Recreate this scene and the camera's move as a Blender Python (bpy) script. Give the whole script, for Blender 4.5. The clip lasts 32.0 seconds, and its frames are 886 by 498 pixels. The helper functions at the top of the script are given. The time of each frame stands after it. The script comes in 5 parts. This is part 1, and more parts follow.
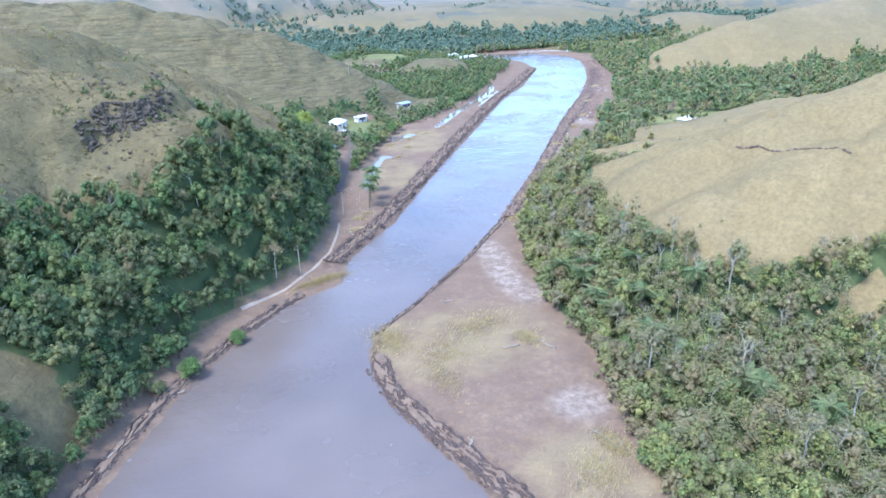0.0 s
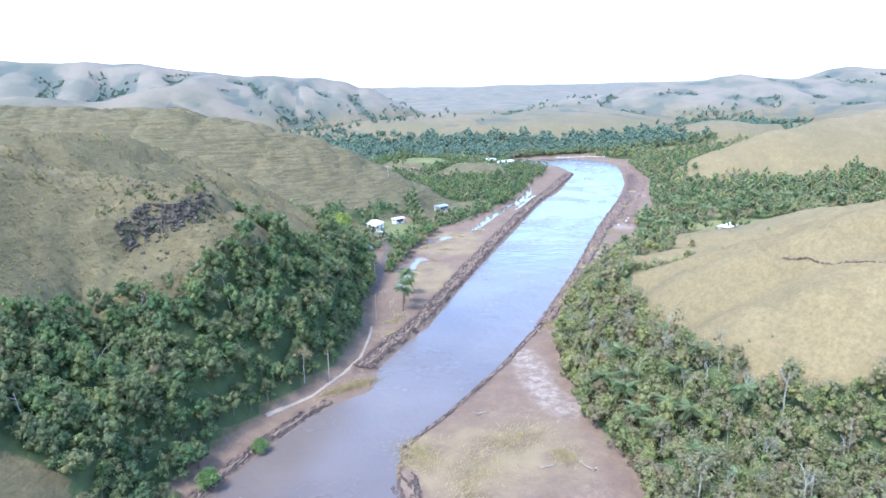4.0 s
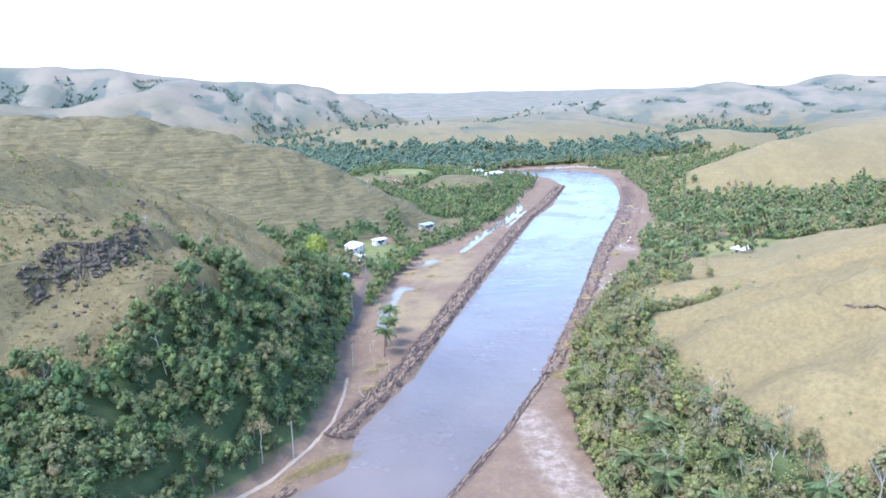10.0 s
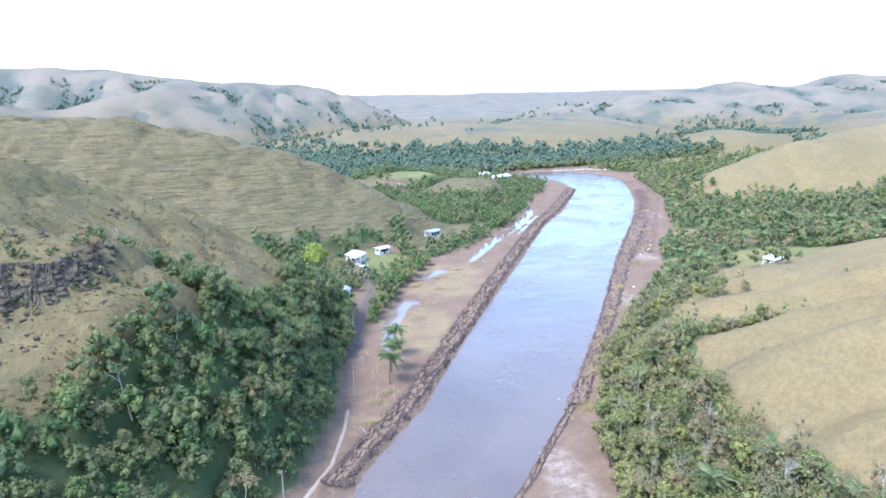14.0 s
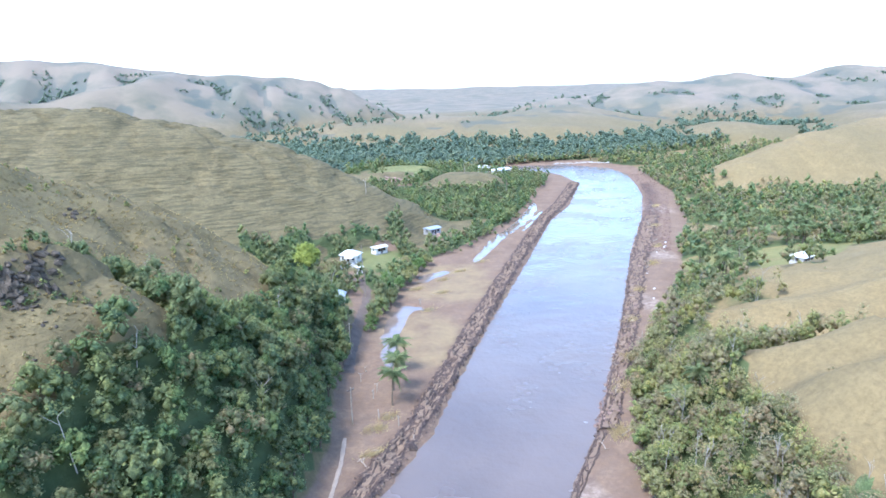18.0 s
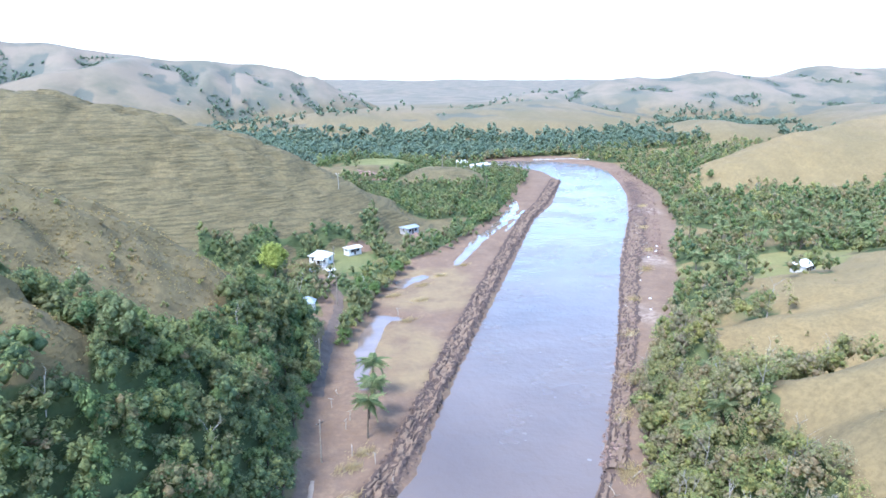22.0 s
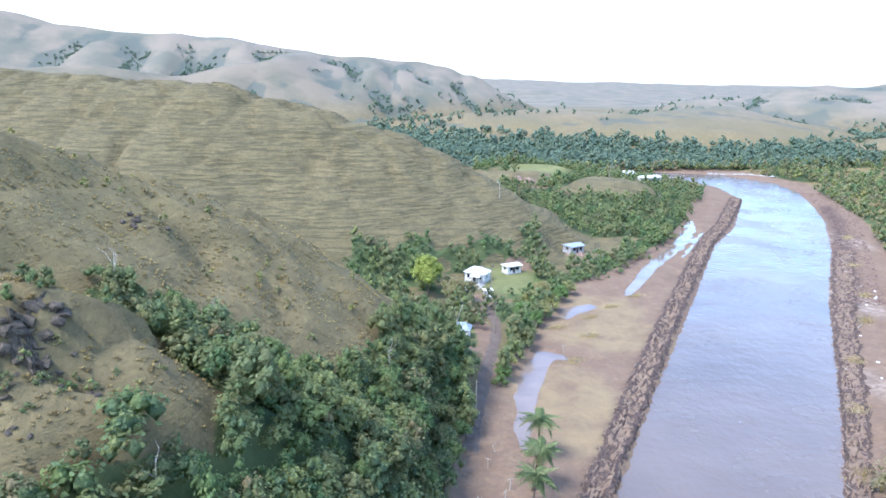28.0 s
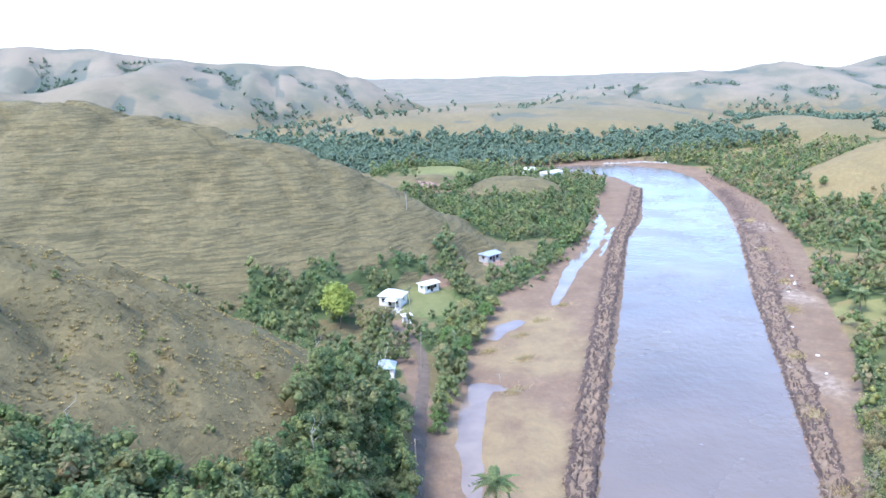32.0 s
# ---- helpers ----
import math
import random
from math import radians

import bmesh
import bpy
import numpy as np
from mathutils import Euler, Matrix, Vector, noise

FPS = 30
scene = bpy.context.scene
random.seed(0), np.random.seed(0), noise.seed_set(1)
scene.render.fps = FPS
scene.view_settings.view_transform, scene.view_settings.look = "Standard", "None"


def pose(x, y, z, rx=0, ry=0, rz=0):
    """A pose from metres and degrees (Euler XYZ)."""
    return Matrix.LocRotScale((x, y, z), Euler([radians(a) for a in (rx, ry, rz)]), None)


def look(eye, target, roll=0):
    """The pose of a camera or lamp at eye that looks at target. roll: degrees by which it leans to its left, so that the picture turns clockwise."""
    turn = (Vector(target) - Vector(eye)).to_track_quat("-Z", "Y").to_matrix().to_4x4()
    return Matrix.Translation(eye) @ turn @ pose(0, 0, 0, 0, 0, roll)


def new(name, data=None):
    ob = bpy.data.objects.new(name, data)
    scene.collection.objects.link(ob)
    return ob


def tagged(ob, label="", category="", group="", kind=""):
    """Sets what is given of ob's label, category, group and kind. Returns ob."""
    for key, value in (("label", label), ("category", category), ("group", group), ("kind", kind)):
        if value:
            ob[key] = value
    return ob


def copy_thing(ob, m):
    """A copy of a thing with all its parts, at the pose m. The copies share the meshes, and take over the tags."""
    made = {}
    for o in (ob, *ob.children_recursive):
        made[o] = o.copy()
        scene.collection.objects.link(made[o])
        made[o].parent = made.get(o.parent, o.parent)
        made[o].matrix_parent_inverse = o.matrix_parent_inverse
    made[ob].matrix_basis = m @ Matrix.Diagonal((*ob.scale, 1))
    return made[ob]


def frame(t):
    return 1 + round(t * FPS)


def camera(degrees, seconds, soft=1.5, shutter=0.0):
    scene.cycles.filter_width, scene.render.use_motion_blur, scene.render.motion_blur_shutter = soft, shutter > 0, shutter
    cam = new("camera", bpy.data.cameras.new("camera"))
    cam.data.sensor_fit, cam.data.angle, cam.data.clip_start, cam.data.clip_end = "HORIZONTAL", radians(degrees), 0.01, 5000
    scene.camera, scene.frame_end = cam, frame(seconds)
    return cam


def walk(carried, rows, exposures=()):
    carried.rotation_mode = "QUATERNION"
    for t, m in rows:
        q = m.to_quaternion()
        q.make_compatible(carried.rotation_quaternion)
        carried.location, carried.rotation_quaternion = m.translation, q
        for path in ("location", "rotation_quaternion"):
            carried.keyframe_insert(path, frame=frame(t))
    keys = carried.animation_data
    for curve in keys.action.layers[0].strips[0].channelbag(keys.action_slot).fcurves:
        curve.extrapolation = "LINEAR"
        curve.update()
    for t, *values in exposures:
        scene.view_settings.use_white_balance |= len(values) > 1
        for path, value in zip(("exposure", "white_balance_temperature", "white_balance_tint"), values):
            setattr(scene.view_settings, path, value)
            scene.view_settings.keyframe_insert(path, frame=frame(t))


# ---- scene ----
cam = camera(65.1, 32.0, 1.6)
PATH = [
    (0, (-2.518, 1.352, 66.659), (-2.027, 3.138, 65.904), -1.6),
    (0.5, (-2.47, 1.446, 66.759), (-1.975, 3.263, 66.085), -1.5),
    (1, (-2.352, 1.393, 66.953), (-1.852, 3.239, 66.366), -1.4),
    (1.5, (-2.295, 1.228, 66.951), (-1.788, 3.098, 66.454), -1.3),
    (2, (-2.312, 1.045, 66.774), (-1.832, 2.924, 66.287), -1.4),
    (2.5, (-2.271, 1.345, 66.963), (-1.821, 3.231, 66.476), -1.4),
    (3, (-2.127, 2.315, 66.995), (-1.692, 4.205, 66.51), -1.4),
    (3.5, (-1.557, 3.517, 67.008), (-1.134, 5.411, 66.524), -1.4),
    (5.5, (-0.002, 11.587, 66.719), (0.417, 13.485, 66.244), -1.0),
    (6, (0.501, 14.347, 66.678), (1.007, 16.223, 66.204), -1.2),
    (6.5, (0.583, 16.969, 66.737), (1.154, 18.826, 66.263), -0.4),
    (7, (1.16, 19.565, 66.852), (1.748, 21.417, 66.379), -0.3),
    (7.5, (1.704, 22.046, 66.933), (2.255, 23.91, 66.461), -1.7),
    (8, (2.178, 24.268, 67.095), (2.669, 26.148, 66.622), -0.5),
    (8.5, (2.652, 26.503, 67.177), (3.128, 28.387, 66.706), -0.7),
    (9, (3.177, 28.945, 67.273), (3.649, 30.83, 66.803), -0.8),
    (9.5, (3.696, 31.46, 67.344), (4.166, 33.346, 66.875), -1.0),
    (10, (3.964, 33.9, 67.354), (4.434, 35.787, 66.887), -1.1),
    (10.5, (4.046, 36.333, 67.561), (4.516, 38.219, 67.094), -1.0),
    (11, (4.54, 39.018, 67.467), (5.009, 40.906, 67.001), -1.0),
    (11.5, (4.925, 41.656, 67.185), (5.393, 43.545, 66.722), -1.1),
    (12, (5.124, 44.192, 66.855), (5.593, 46.08, 66.393), -1.0),
    (12.5, (5.484, 45.91, 66.674), (5.951, 47.799, 66.213), -1.1),
    (13, (5.705, 47.936, 66.53), (6.171, 49.825, 66.068), -1.1),
    (13.5, (6.1, 50.046, 66.134), (6.565, 51.936, 65.673), -1.3),
    (14, (6.328, 52.354, 65.811), (6.793, 54.244, 65.349), -1.2),
    (14.5, (6.425, 54.636, 65.553), (6.894, 56.524, 65.087), -1.2),
    (16.5, (7.324, 64.251, 63.964), (7.803, 66.134, 63.494), -1.3),
    (17, (7.415, 66.523, 63.62), (7.896, 68.406, 63.147), -1.2),
    (17.5, (7.634, 68.847, 63.224), (8.117, 70.729, 62.749), -1.3),
    (18, (7.805, 71.306, 62.915), (8.289, 73.188, 62.438), -1.4),
    (18.5, (7.963, 73.737, 62.574), (8.45, 75.617, 62.096), -1.3),
    (19, (8.135, 76.087, 62.442), (8.623, 77.965, 61.96), -1.1),
    (19.5, (8.449, 78.354, 62.113), (8.939, 80.232, 61.631), -1.3),
    (20, (8.8, 80.519, 61.902), (9.29, 82.396, 61.417), -1.3),
    (20.5, (9.224, 82.63, 61.747), (9.713, 84.507, 61.259), -1.4),
    (21, (9.377, 84.84, 61.625), (9.868, 86.716, 61.135), -1.3),
    (21.5, (9.546, 86.991, 61.676), (10.052, 88.862, 61.182), 0.3),
    (22, (9.866, 89.132, 61.632), (10.429, 90.986, 61.134), -0.0),
    (22.5, (10.235, 90.916, 61.342), (10.803, 92.768, 60.843), -1.3),
    (23, (11.256, 92.187, 60.915), (11.837, 94.034, 60.416), 0.2),
    (23.5, (11.8, 93.87, 60.79), (12.395, 95.712, 60.287), 2.4),
    (24, (11.875, 95.669, 60.652), (12.481, 97.507, 60.145), 3.7),
    (24.5, (11.729, 97.686, 60.478), (12.315, 99.529, 59.969), 5.6),
    (25, (11.092, 99.832, 60.304), (11.4, 101.742, 59.8), 8.5),
    (25.5, (10.351, 101.911, 60.199), (10.594, 103.832, 59.698), 9.5),
    (27.5, (8.614, 108.841, 61.833), (8.78, 110.769, 61.328), 2.0),
    (28, (8.185, 111.443, 61.808), (8.348, 113.372, 61.305), 1.4),
    (28.5, (7.595, 114.135, 61.935), (7.755, 116.064, 61.431), 1.0),
    (29, (7.1, 116.804, 61.894), (7.252, 118.734, 61.392), 0.0),
    (29.5, (6.713, 119.315, 61.97), (6.864, 121.245, 61.468), -0.2),
    (30, (6.435, 121.375, 62.177), (6.584, 123.307, 61.681), -0.3),
    (30.5, (6.295, 123.486, 62.359), (6.497, 125.412, 61.859), -0.0),
    (31, (6.599, 125.956, 62.562), (6.99, 127.851, 62.057), -1.9),
    (31.5, (6.69, 128.31, 62.583), (7.117, 130.198, 62.078), -3.2),
    (32, (6.919, 130.62, 62.482), (7.373, 132.502, 61.978), -1.3),
]
walk(cam, [(t, look(eye, target, roll)) for t, eye, target, roll in PATH],
     exposures=[(0, 2.0, 4900, 9), (2, 2.08, 4950, 9), (8, 2.1, 5100, 10), (20, 2.1, 5200, 10), (24, 2.1, 5250, 10), (28, 2.0, 5300, 10), (30, 2.0, 5300, 10), (32, 2.07, 5300, 10)])

# ---- world, sun, exposure ----
world = bpy.data.worlds.new("sky")
scene.world = world
world.use_nodes = True
wn = world.node_tree.nodes
sky = wn.new("ShaderNodeTexSky")
sky.sky_type = "NISHITA"
sky.sun_disc = False
SUN_EL, SUN_AZ = radians(57), radians(236)     # azimuth clockwise from +y
sky.sun_elevation, sky.sun_rotation = SUN_EL, SUN_AZ
sky.air_density, sky.dust_density, sky.ozone_density = 1.0, 1.0, 0.8
world.node_tree.links.new(sky.outputs[0], wn["Background"].inputs[0])
wn["Background"].inputs[1].default_value = 0.15
sun = new("sun", bpy.data.lights.new("sun", "SUN"))
sun.data.energy, sun.data.angle, sun.data.color = 1.5, radians(18), (1.0, 0.92, 0.80)
to_sun = Vector((math.sin(SUN_AZ) * math.cos(SUN_EL), math.cos(SUN_AZ) * math.cos(SUN_EL), math.sin(SUN_EL)))
sun.rotation_mode = "QUATERNION"
sun.rotation_quaternion = to_sun.to_track_quat("Z", "Y")


# ---- materials ----
def material(name, rough=0.9, spec=0.2):
    m = bpy.data.materials.new(name)
    m.use_nodes = True
    b = m.node_tree.nodes["Principled BSDF"]
    b.inputs["Roughness"].default_value = rough
    b.inputs["Specular IOR Level"].default_value = spec
    return m, m.node_tree, b


def node(nt, kind, **ins):
    n = nt.nodes.new(kind)
    for k, v in ins.items():
        n.inputs[k.replace("_", " ")].default_value = v
    return n


def ramp(nt, fac, stops):
    r = nt.nodes.new("ShaderNodeValToRGB")
    e = r.color_ramp.elements
    while len(e) < len(stops):
        e.new(0.5)
    for el, (p, c) in zip(e, stops):
        el.position, el.color = p, (*c, 1)
    nt.links.new(fac, r.inputs[0])
    return r.outputs[0]


def noise_tex(nt, scale, detail=4, rough=0.6, vector=None):
    n = node(nt, "ShaderNodeTexNoise", Scale=scale, Detail=detail, Roughness=rough)
    if vector is None:
        g = nt.nodes.new("ShaderNodeNewGeometry")
        vector = g.outputs["Position"]
    nt.links.new(vector, n.inputs["Vector"])
    return n.outputs["Fac"]


def mix(nt, fac, a, b, mode="MIX"):
    n = nt.nodes.new("ShaderNodeMix")
    n.data_type, n.blend_type = "RGBA", mode
    for s, v in ((0, fac), (6, a), (7, b)):
        if isinstance(v, (int, float)):
            n.inputs[s].default_value = v
        elif isinstance(v, tuple):
            n.inputs[s].default_value = (*v, 1)
        else:
            nt.links.new(v, n.inputs[s])
    return n.outputs[2]


def math_node(nt, op, a, b=0.0, c=0.0):
    n = nt.nodes.new("ShaderNodeMath")
    n.operation = op
    for s, v in enumerate((a, b, c)):
        if isinstance(v, (int, float)):
            n.inputs[s].default_value = v
        else:
            nt.links.new(v, n.inputs[s])
    return n.outputs[0]


def bump(nt, b, height, strength, distance):
    n = node(nt, "ShaderNodeBump", Strength=strength, Distance=distance)
    nt.links.new(height, n.inputs["Height"])
    nt.links.new(n.outputs[0], b.inputs["Normal"])


def attribute(nt, name):
    n = nt.nodes.new("ShaderNodeAttribute")
    n.attribute_name = name
    return n.outputs["Fac"]


def ground_material():
    m, nt, b = material("dry_grass_and_mud", 0.95, 0.12)
    big, mid, fine = noise_tex(nt, 0.02), noise_tex(nt, 0.17, 5), noise_tex(nt, 1.3, 6, 0.72)
    tuft = noise_tex(nt, 0.55, 4, 0.7)
    # narrow, broken cattle terraces that follow the contour
    geo = nt.nodes.new("ShaderNodeNewGeometry")
    bands = []
    for flat, tall in ((0.10, 2.3), (0.34, 5.2)):
        sc = nt.nodes.new("ShaderNodeVectorMath")
        sc.operation = "MULTIPLY"
        sc.inputs[1].default_value = (flat, flat, tall)
        nt.links.new(geo.outputs["Position"], sc.inputs[0])
        bands.append(noise_tex(nt, 1.0, 3, 0.6, sc.outputs[0]))
    band = math_node(nt, "ADD", math_node(nt, "MULTIPLY", bands[0], 0.62), math_node(nt, "MULTIPLY", bands[1], 0.38))
    dry = math_node(nt, "SUBTRACT", 1.0, attribute(nt, "lush"))
    grass = ramp(nt, mid, [(0.28, (0.118, 0.092, 0.044)), (0.5, (0.175, 0.134, 0.064)), (0.72, (0.25, 0.19, 0.09))])
    grass = mix(nt, ramp(nt, big, [(0.42, (0, 0, 0)), (0.62, (0.7, 0.7, 0.7))]), grass, (0.155, 0.13, 0.062))
    rich = mix(nt, mid, (0.255, 0.178, 0.078), (0.325, 0.238, 0.11))
    rich = mix(nt, ramp(nt, big, [(0.35, (0, 0, 0)), (0.65, (0.8, 0.8, 0.8))]), rich, (0.238, 0.175, 0.085))
    grass = mix(nt, math_node(nt, "MULTIPLY", attribute(nt, "lush"), 1.25), grass, rich)
    grass = mix(nt, ramp(nt, attribute(nt, "terrace"), [(0.6, (0, 0, 0)), (0.95, (0.7, 0.7, 0.7))]), grass, mix(nt, mid, (0.128, 0.107, 0.054), (0.208, 0.163, 0.08)))
    grass = mix(nt, math_node(nt, "MULTIPLY", ramp(nt, tuft, [(0.36, (0.6, 0.6, 0.6)), (0.58, (0, 0, 0))]), dry), grass, (0.105, 0.085, 0.046))
    grass = mix(nt, ramp(nt, fine, [(0.36, (0.42, 0.42, 0.42)), (0.56, (0, 0, 0))]), grass, (0.10, 0.08, 0.04))
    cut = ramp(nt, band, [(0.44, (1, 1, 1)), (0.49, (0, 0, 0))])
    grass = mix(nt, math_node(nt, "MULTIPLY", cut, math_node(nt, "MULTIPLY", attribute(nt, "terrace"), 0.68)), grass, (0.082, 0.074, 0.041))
    # far hills turn to a greyer tone: haze put into the base colour
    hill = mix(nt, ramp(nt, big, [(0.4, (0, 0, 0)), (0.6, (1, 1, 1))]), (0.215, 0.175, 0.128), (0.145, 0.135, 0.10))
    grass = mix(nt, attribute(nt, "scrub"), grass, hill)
    mud = ramp(nt, mid, [(0.3, (0.17, 0.11, 0.068)), (0.5, (0.232, 0.152, 0.095)), (0.75, (0.285, 0.2, 0.125))])
    mud = mix(nt, ramp(nt, tuft, [(0.42, (0.6, 0.6, 0.6)), (0.6, (0, 0, 0))]), mud, (0.172, 0.12, 0.088))
    mud = mix(nt, ramp(nt, fine, [(0.4, (0.5, 0.5, 0.5)), (0.62, (0, 0, 0))]), mud, (0.145, 0.097, 0.066))
    mud = mix(nt, math_node(nt, "MULTIPLY", attribute(nt, "crop"), ramp(nt, mid, [(0.3, (0.1, 0.1, 0.1)), (0.65, (0.8, 0.8, 0.8))])), mud, (0.275, 0.205, 0.105))
    mud = mix(nt, math_node(nt, "MULTIPLY", attribute(nt, "sand"), ramp(nt, tuft, [(0.4, (0.08, 0.08, 0.08)), (0.68, (0.6, 0.6, 0.6))])), mud, (0.45, 0.37, 0.30))
    mud = mix(nt, math_node(nt, "MULTIPLY", attribute(nt, "clay"), ramp(nt, tuft, [(0.45, (1, 1, 1)), (0.65, (0.25, 0.25, 0.25))])), mud, (0.075, 0.052, 0.042))
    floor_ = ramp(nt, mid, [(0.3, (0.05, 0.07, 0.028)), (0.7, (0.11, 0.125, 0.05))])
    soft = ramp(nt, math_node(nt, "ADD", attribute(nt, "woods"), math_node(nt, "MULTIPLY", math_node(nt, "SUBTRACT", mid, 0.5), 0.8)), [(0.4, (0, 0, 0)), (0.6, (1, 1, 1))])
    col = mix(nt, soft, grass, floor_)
    col = mix(nt, math_node(nt, "MULTIPLY", attribute(nt, "green"), 0.45), col, mix(nt, mid, (0.10, 0.15, 0.04), (0.24, 0.26, 0.09)))
    # gully scrub on the far ridges, darkened to paint in slope shade as well
    col = mix(nt, ramp(nt, math_node(nt, "ADD", attribute(nt, "brush"), math_node(nt, "MULTIPLY", math_node(nt, "SUBTRACT", big, 0.5), 1.6)), [(0.35, (0, 0, 0)), (0.65, (0.6, 0.6, 0.6))]), col, (0.085, 0.10, 0.085))
    wet = ramp(nt, math_node(nt, "ADD", attribute(nt, "mud"), math_node(nt, "MULTIPLY", math_node(nt, "SUBTRACT", mid, 0.5), 0.5)), [(0.44, (0, 0, 0)), (0.56, (1, 1, 1))])
    col = mix(nt, wet, col, mud)
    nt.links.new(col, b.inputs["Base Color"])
    shelf = math_node(nt, "MULTIPLY", ramp(nt, band, [(0.38, (0, 0, 0)), (0.52, (1, 1, 1))]), math_node(nt, "MULTIPLY", attribute(nt, "terrace"), 1.5))
    bump(nt, b, math_node(nt, "ADD", math_node(nt, "ADD", math_node(nt, "MULTIPLY", fine, 1.5), tuft), shelf), 0.75, 0.24)
    return m


def water_material():
    m, nt, b = material("muddy_water", 0.2, 0.42)
    c = ramp(nt, noise_tex(nt, 0.02, 3), [(0.35, (0.13, 0.10, 0.083)), (0.65, (0.18, 0.138, 0.112))])
    nt.links.new(c, b.inputs["Base Color"])
    nt.links.new(ramp(nt, noise_tex(nt, 0.035, 4, 0.65), [(0.38, (0.12, 0.12, 0.12)), (0.62, (0.32, 0.32, 0.32))]), b.inputs["Roughness"])
    h = math_node(nt, "ADD", noise_tex(nt, 0.5, 3), math_node(nt, "MULTIPLY", noise_tex(nt, 0.09, 2), 2.0))
    bump(nt, b, h, 0.25, 0.6)
    return m


def still_water():
    m, nt, b = material("still_water", 0.04, 0.6)
    c = ramp(nt, noise_tex(nt, 0.12, 3), [(0.35, (0.17, 0.125, 0.10)), (0.65, (0.24, 0.18, 0.14))])
    nt.links.new(c, b.inputs["Base Color"])
    return m


GROUND, WATER, STILL = ground_material(), water_material(), still_water()


# ---- terrain ----
LEFT = [(-75, -80), (-52, 10), (-38, 60), (-29, 89), (-19, 112), (-9, 127), (0, 139), (13, 147), (17, 161), (33.5, 183.5), (47.5, 210), (61.5, 235), (75, 258), (96, 294), (113.5, 325), (131.5, 356.5), (153, 384), (190, 450), (196, 490), (186, 516), (150, 530), (60, 545)]
RIGHT = [(60, -80), (34, 30), (23, 71), (18, 85), (14, 98), (13, 111), (16, 121), (28, 133), (44, 151), (62.5, 175), (81.5, 204), (92.5, 221), (115, 258), (133, 288), (171, 345), (201, 396), (217, 429), (236, 475), (240, 508), (222, 537), (170, 552), (60, 570)]
FIELD = [(-48, 35), (-41, 60), (-31.5, 93), (-24.5, 111), (-12, 131), (0, 145), (9, 156), (18, 181), (22, 212), (36, 247), (46, 268), (60, 297), (82, 316), (116, 357), (143, 403), (177, 466), (150, 515)]
BAR = [(75, -60), (42, 64), (47, 86), (51, 104), (50.5, 122), (55.5, 146), (61, 161.5), (68, 174.5), (75.5, 188.2), (84.5, 203), (91, 211.5), (106, 226), (125.5, 250), (150, 287), (182, 332), (218, 401), (236, 455), (252, 500), (235, 548), (170, 562)]


LEVEE = [(12.5, 157.5), (18.5, 167), (32, 186.5), (44.8, 210), (58.5, 235), (71.5, 258), (92, 294), (110, 325), (128, 356), (149, 386), (188, 451)]
POOLS = [[(31, 213, 1.2), (32.5, 222, 1.8), (35.3, 232, 2.5), (39, 243, 2.7), (42.5, 252, 2.2), (48, 250, 1.2)],
         [(52.5, 275, 1.6), (57, 281, 3.0), (64, 284.5, 1.6)],
         [(76, 293, 0.9), (79, 298, 1.6), (93, 321, 2.4), (110.5, 344, 2.5), (130.5, 376, 2.6), (141, 406, 2.0)]]
POOL_Z = 1.02


SCARP = [(103, 132), (104.8, 127), (106.5, 121.6), (109.5, 116.5), (112.5, 109.7)]
CLIFF = [(-46, 149), (-36, 155), (-31, 159), (-27, 159.6), (-24, 160.5), (-21.5, 163.8), (-18.5, 168), (-15.5, 172.5)]
EDGE_EAST = [(160, 82), (108, 92.5), (99, 95), (92, 97.5), (86, 98.5), (80, 102), (77, 108), (75.5, 115), (74, 121), (74, 129), (76, 136), (76, 142), (78, 148), (80, 152), (83, 162), (85, 168), (90, 174), (110, 182)]
GRASS_EDGE = [(-110, 60), (-75, 95), (-54.5, 116), (-43, 131.5), (-35, 140), (-27, 143.5), (-22, 147), (-18, 151), (-14, 156.5), (-11.7, 160), (-10.2, 163), (-8.3, 166.5), (-7.6, 170), (-10.5, 175), (-16, 180), (-23, 186), (-28, 189.5), (-22, 190.5), (-18, 191.5), (-13.5, 192.5), (-9, 193), (-4, 195), (1, 198.5), (5.5, 204), (8, 211), (8.5, 218), (12, 225), (16.5, 237), (22, 249)]


def spread(points, x, y):
    """Distance from (x, y) to a polyline, and the side (positive to its left)."""
    best, side = np.full(x.shape, 1e9), np.zeros(x.shape)
    for (ax, ay), (bx, by) in zip(points, points[1:]):
        dx, dy = bx - ax, by - ay
        t = np.clip(((x - ax) * dx + (y - ay) * dy) / (dx * dx + dy * dy), 0, 1)
        ex, ey = x - ax - t * dx, y - ay - t * dy
        d = np.hypot(ex, ey)
        near = d < best
        best = np.where(near, d, best)
        side = np.where(near, np.sign(dx * (y - ay) - dy * (x - ax)), side)
    return best, side


def ridge(points, x, y, slope, round_=10.0):
    """Height of a hill with the given crest line (x, y, z)."""
    out = np.full(x.shape, -1e3)
    for (ax, ay, az), (bx, by, bz) in zip(points, points[1:]):
        dx, dy = bx - ax, by - ay
        t = np.clip(((x - ax) * dx + (y - ay) * dy) / (dx * dx + dy * dy), 0, 1)
        d = np.hypot(x - ax - t * dx, y - ay - t * dy)
        out = np.maximum(out, az + t * (bz - az) - slope * (np.sqrt(d * d + round_ * round_) - round_))
    return out


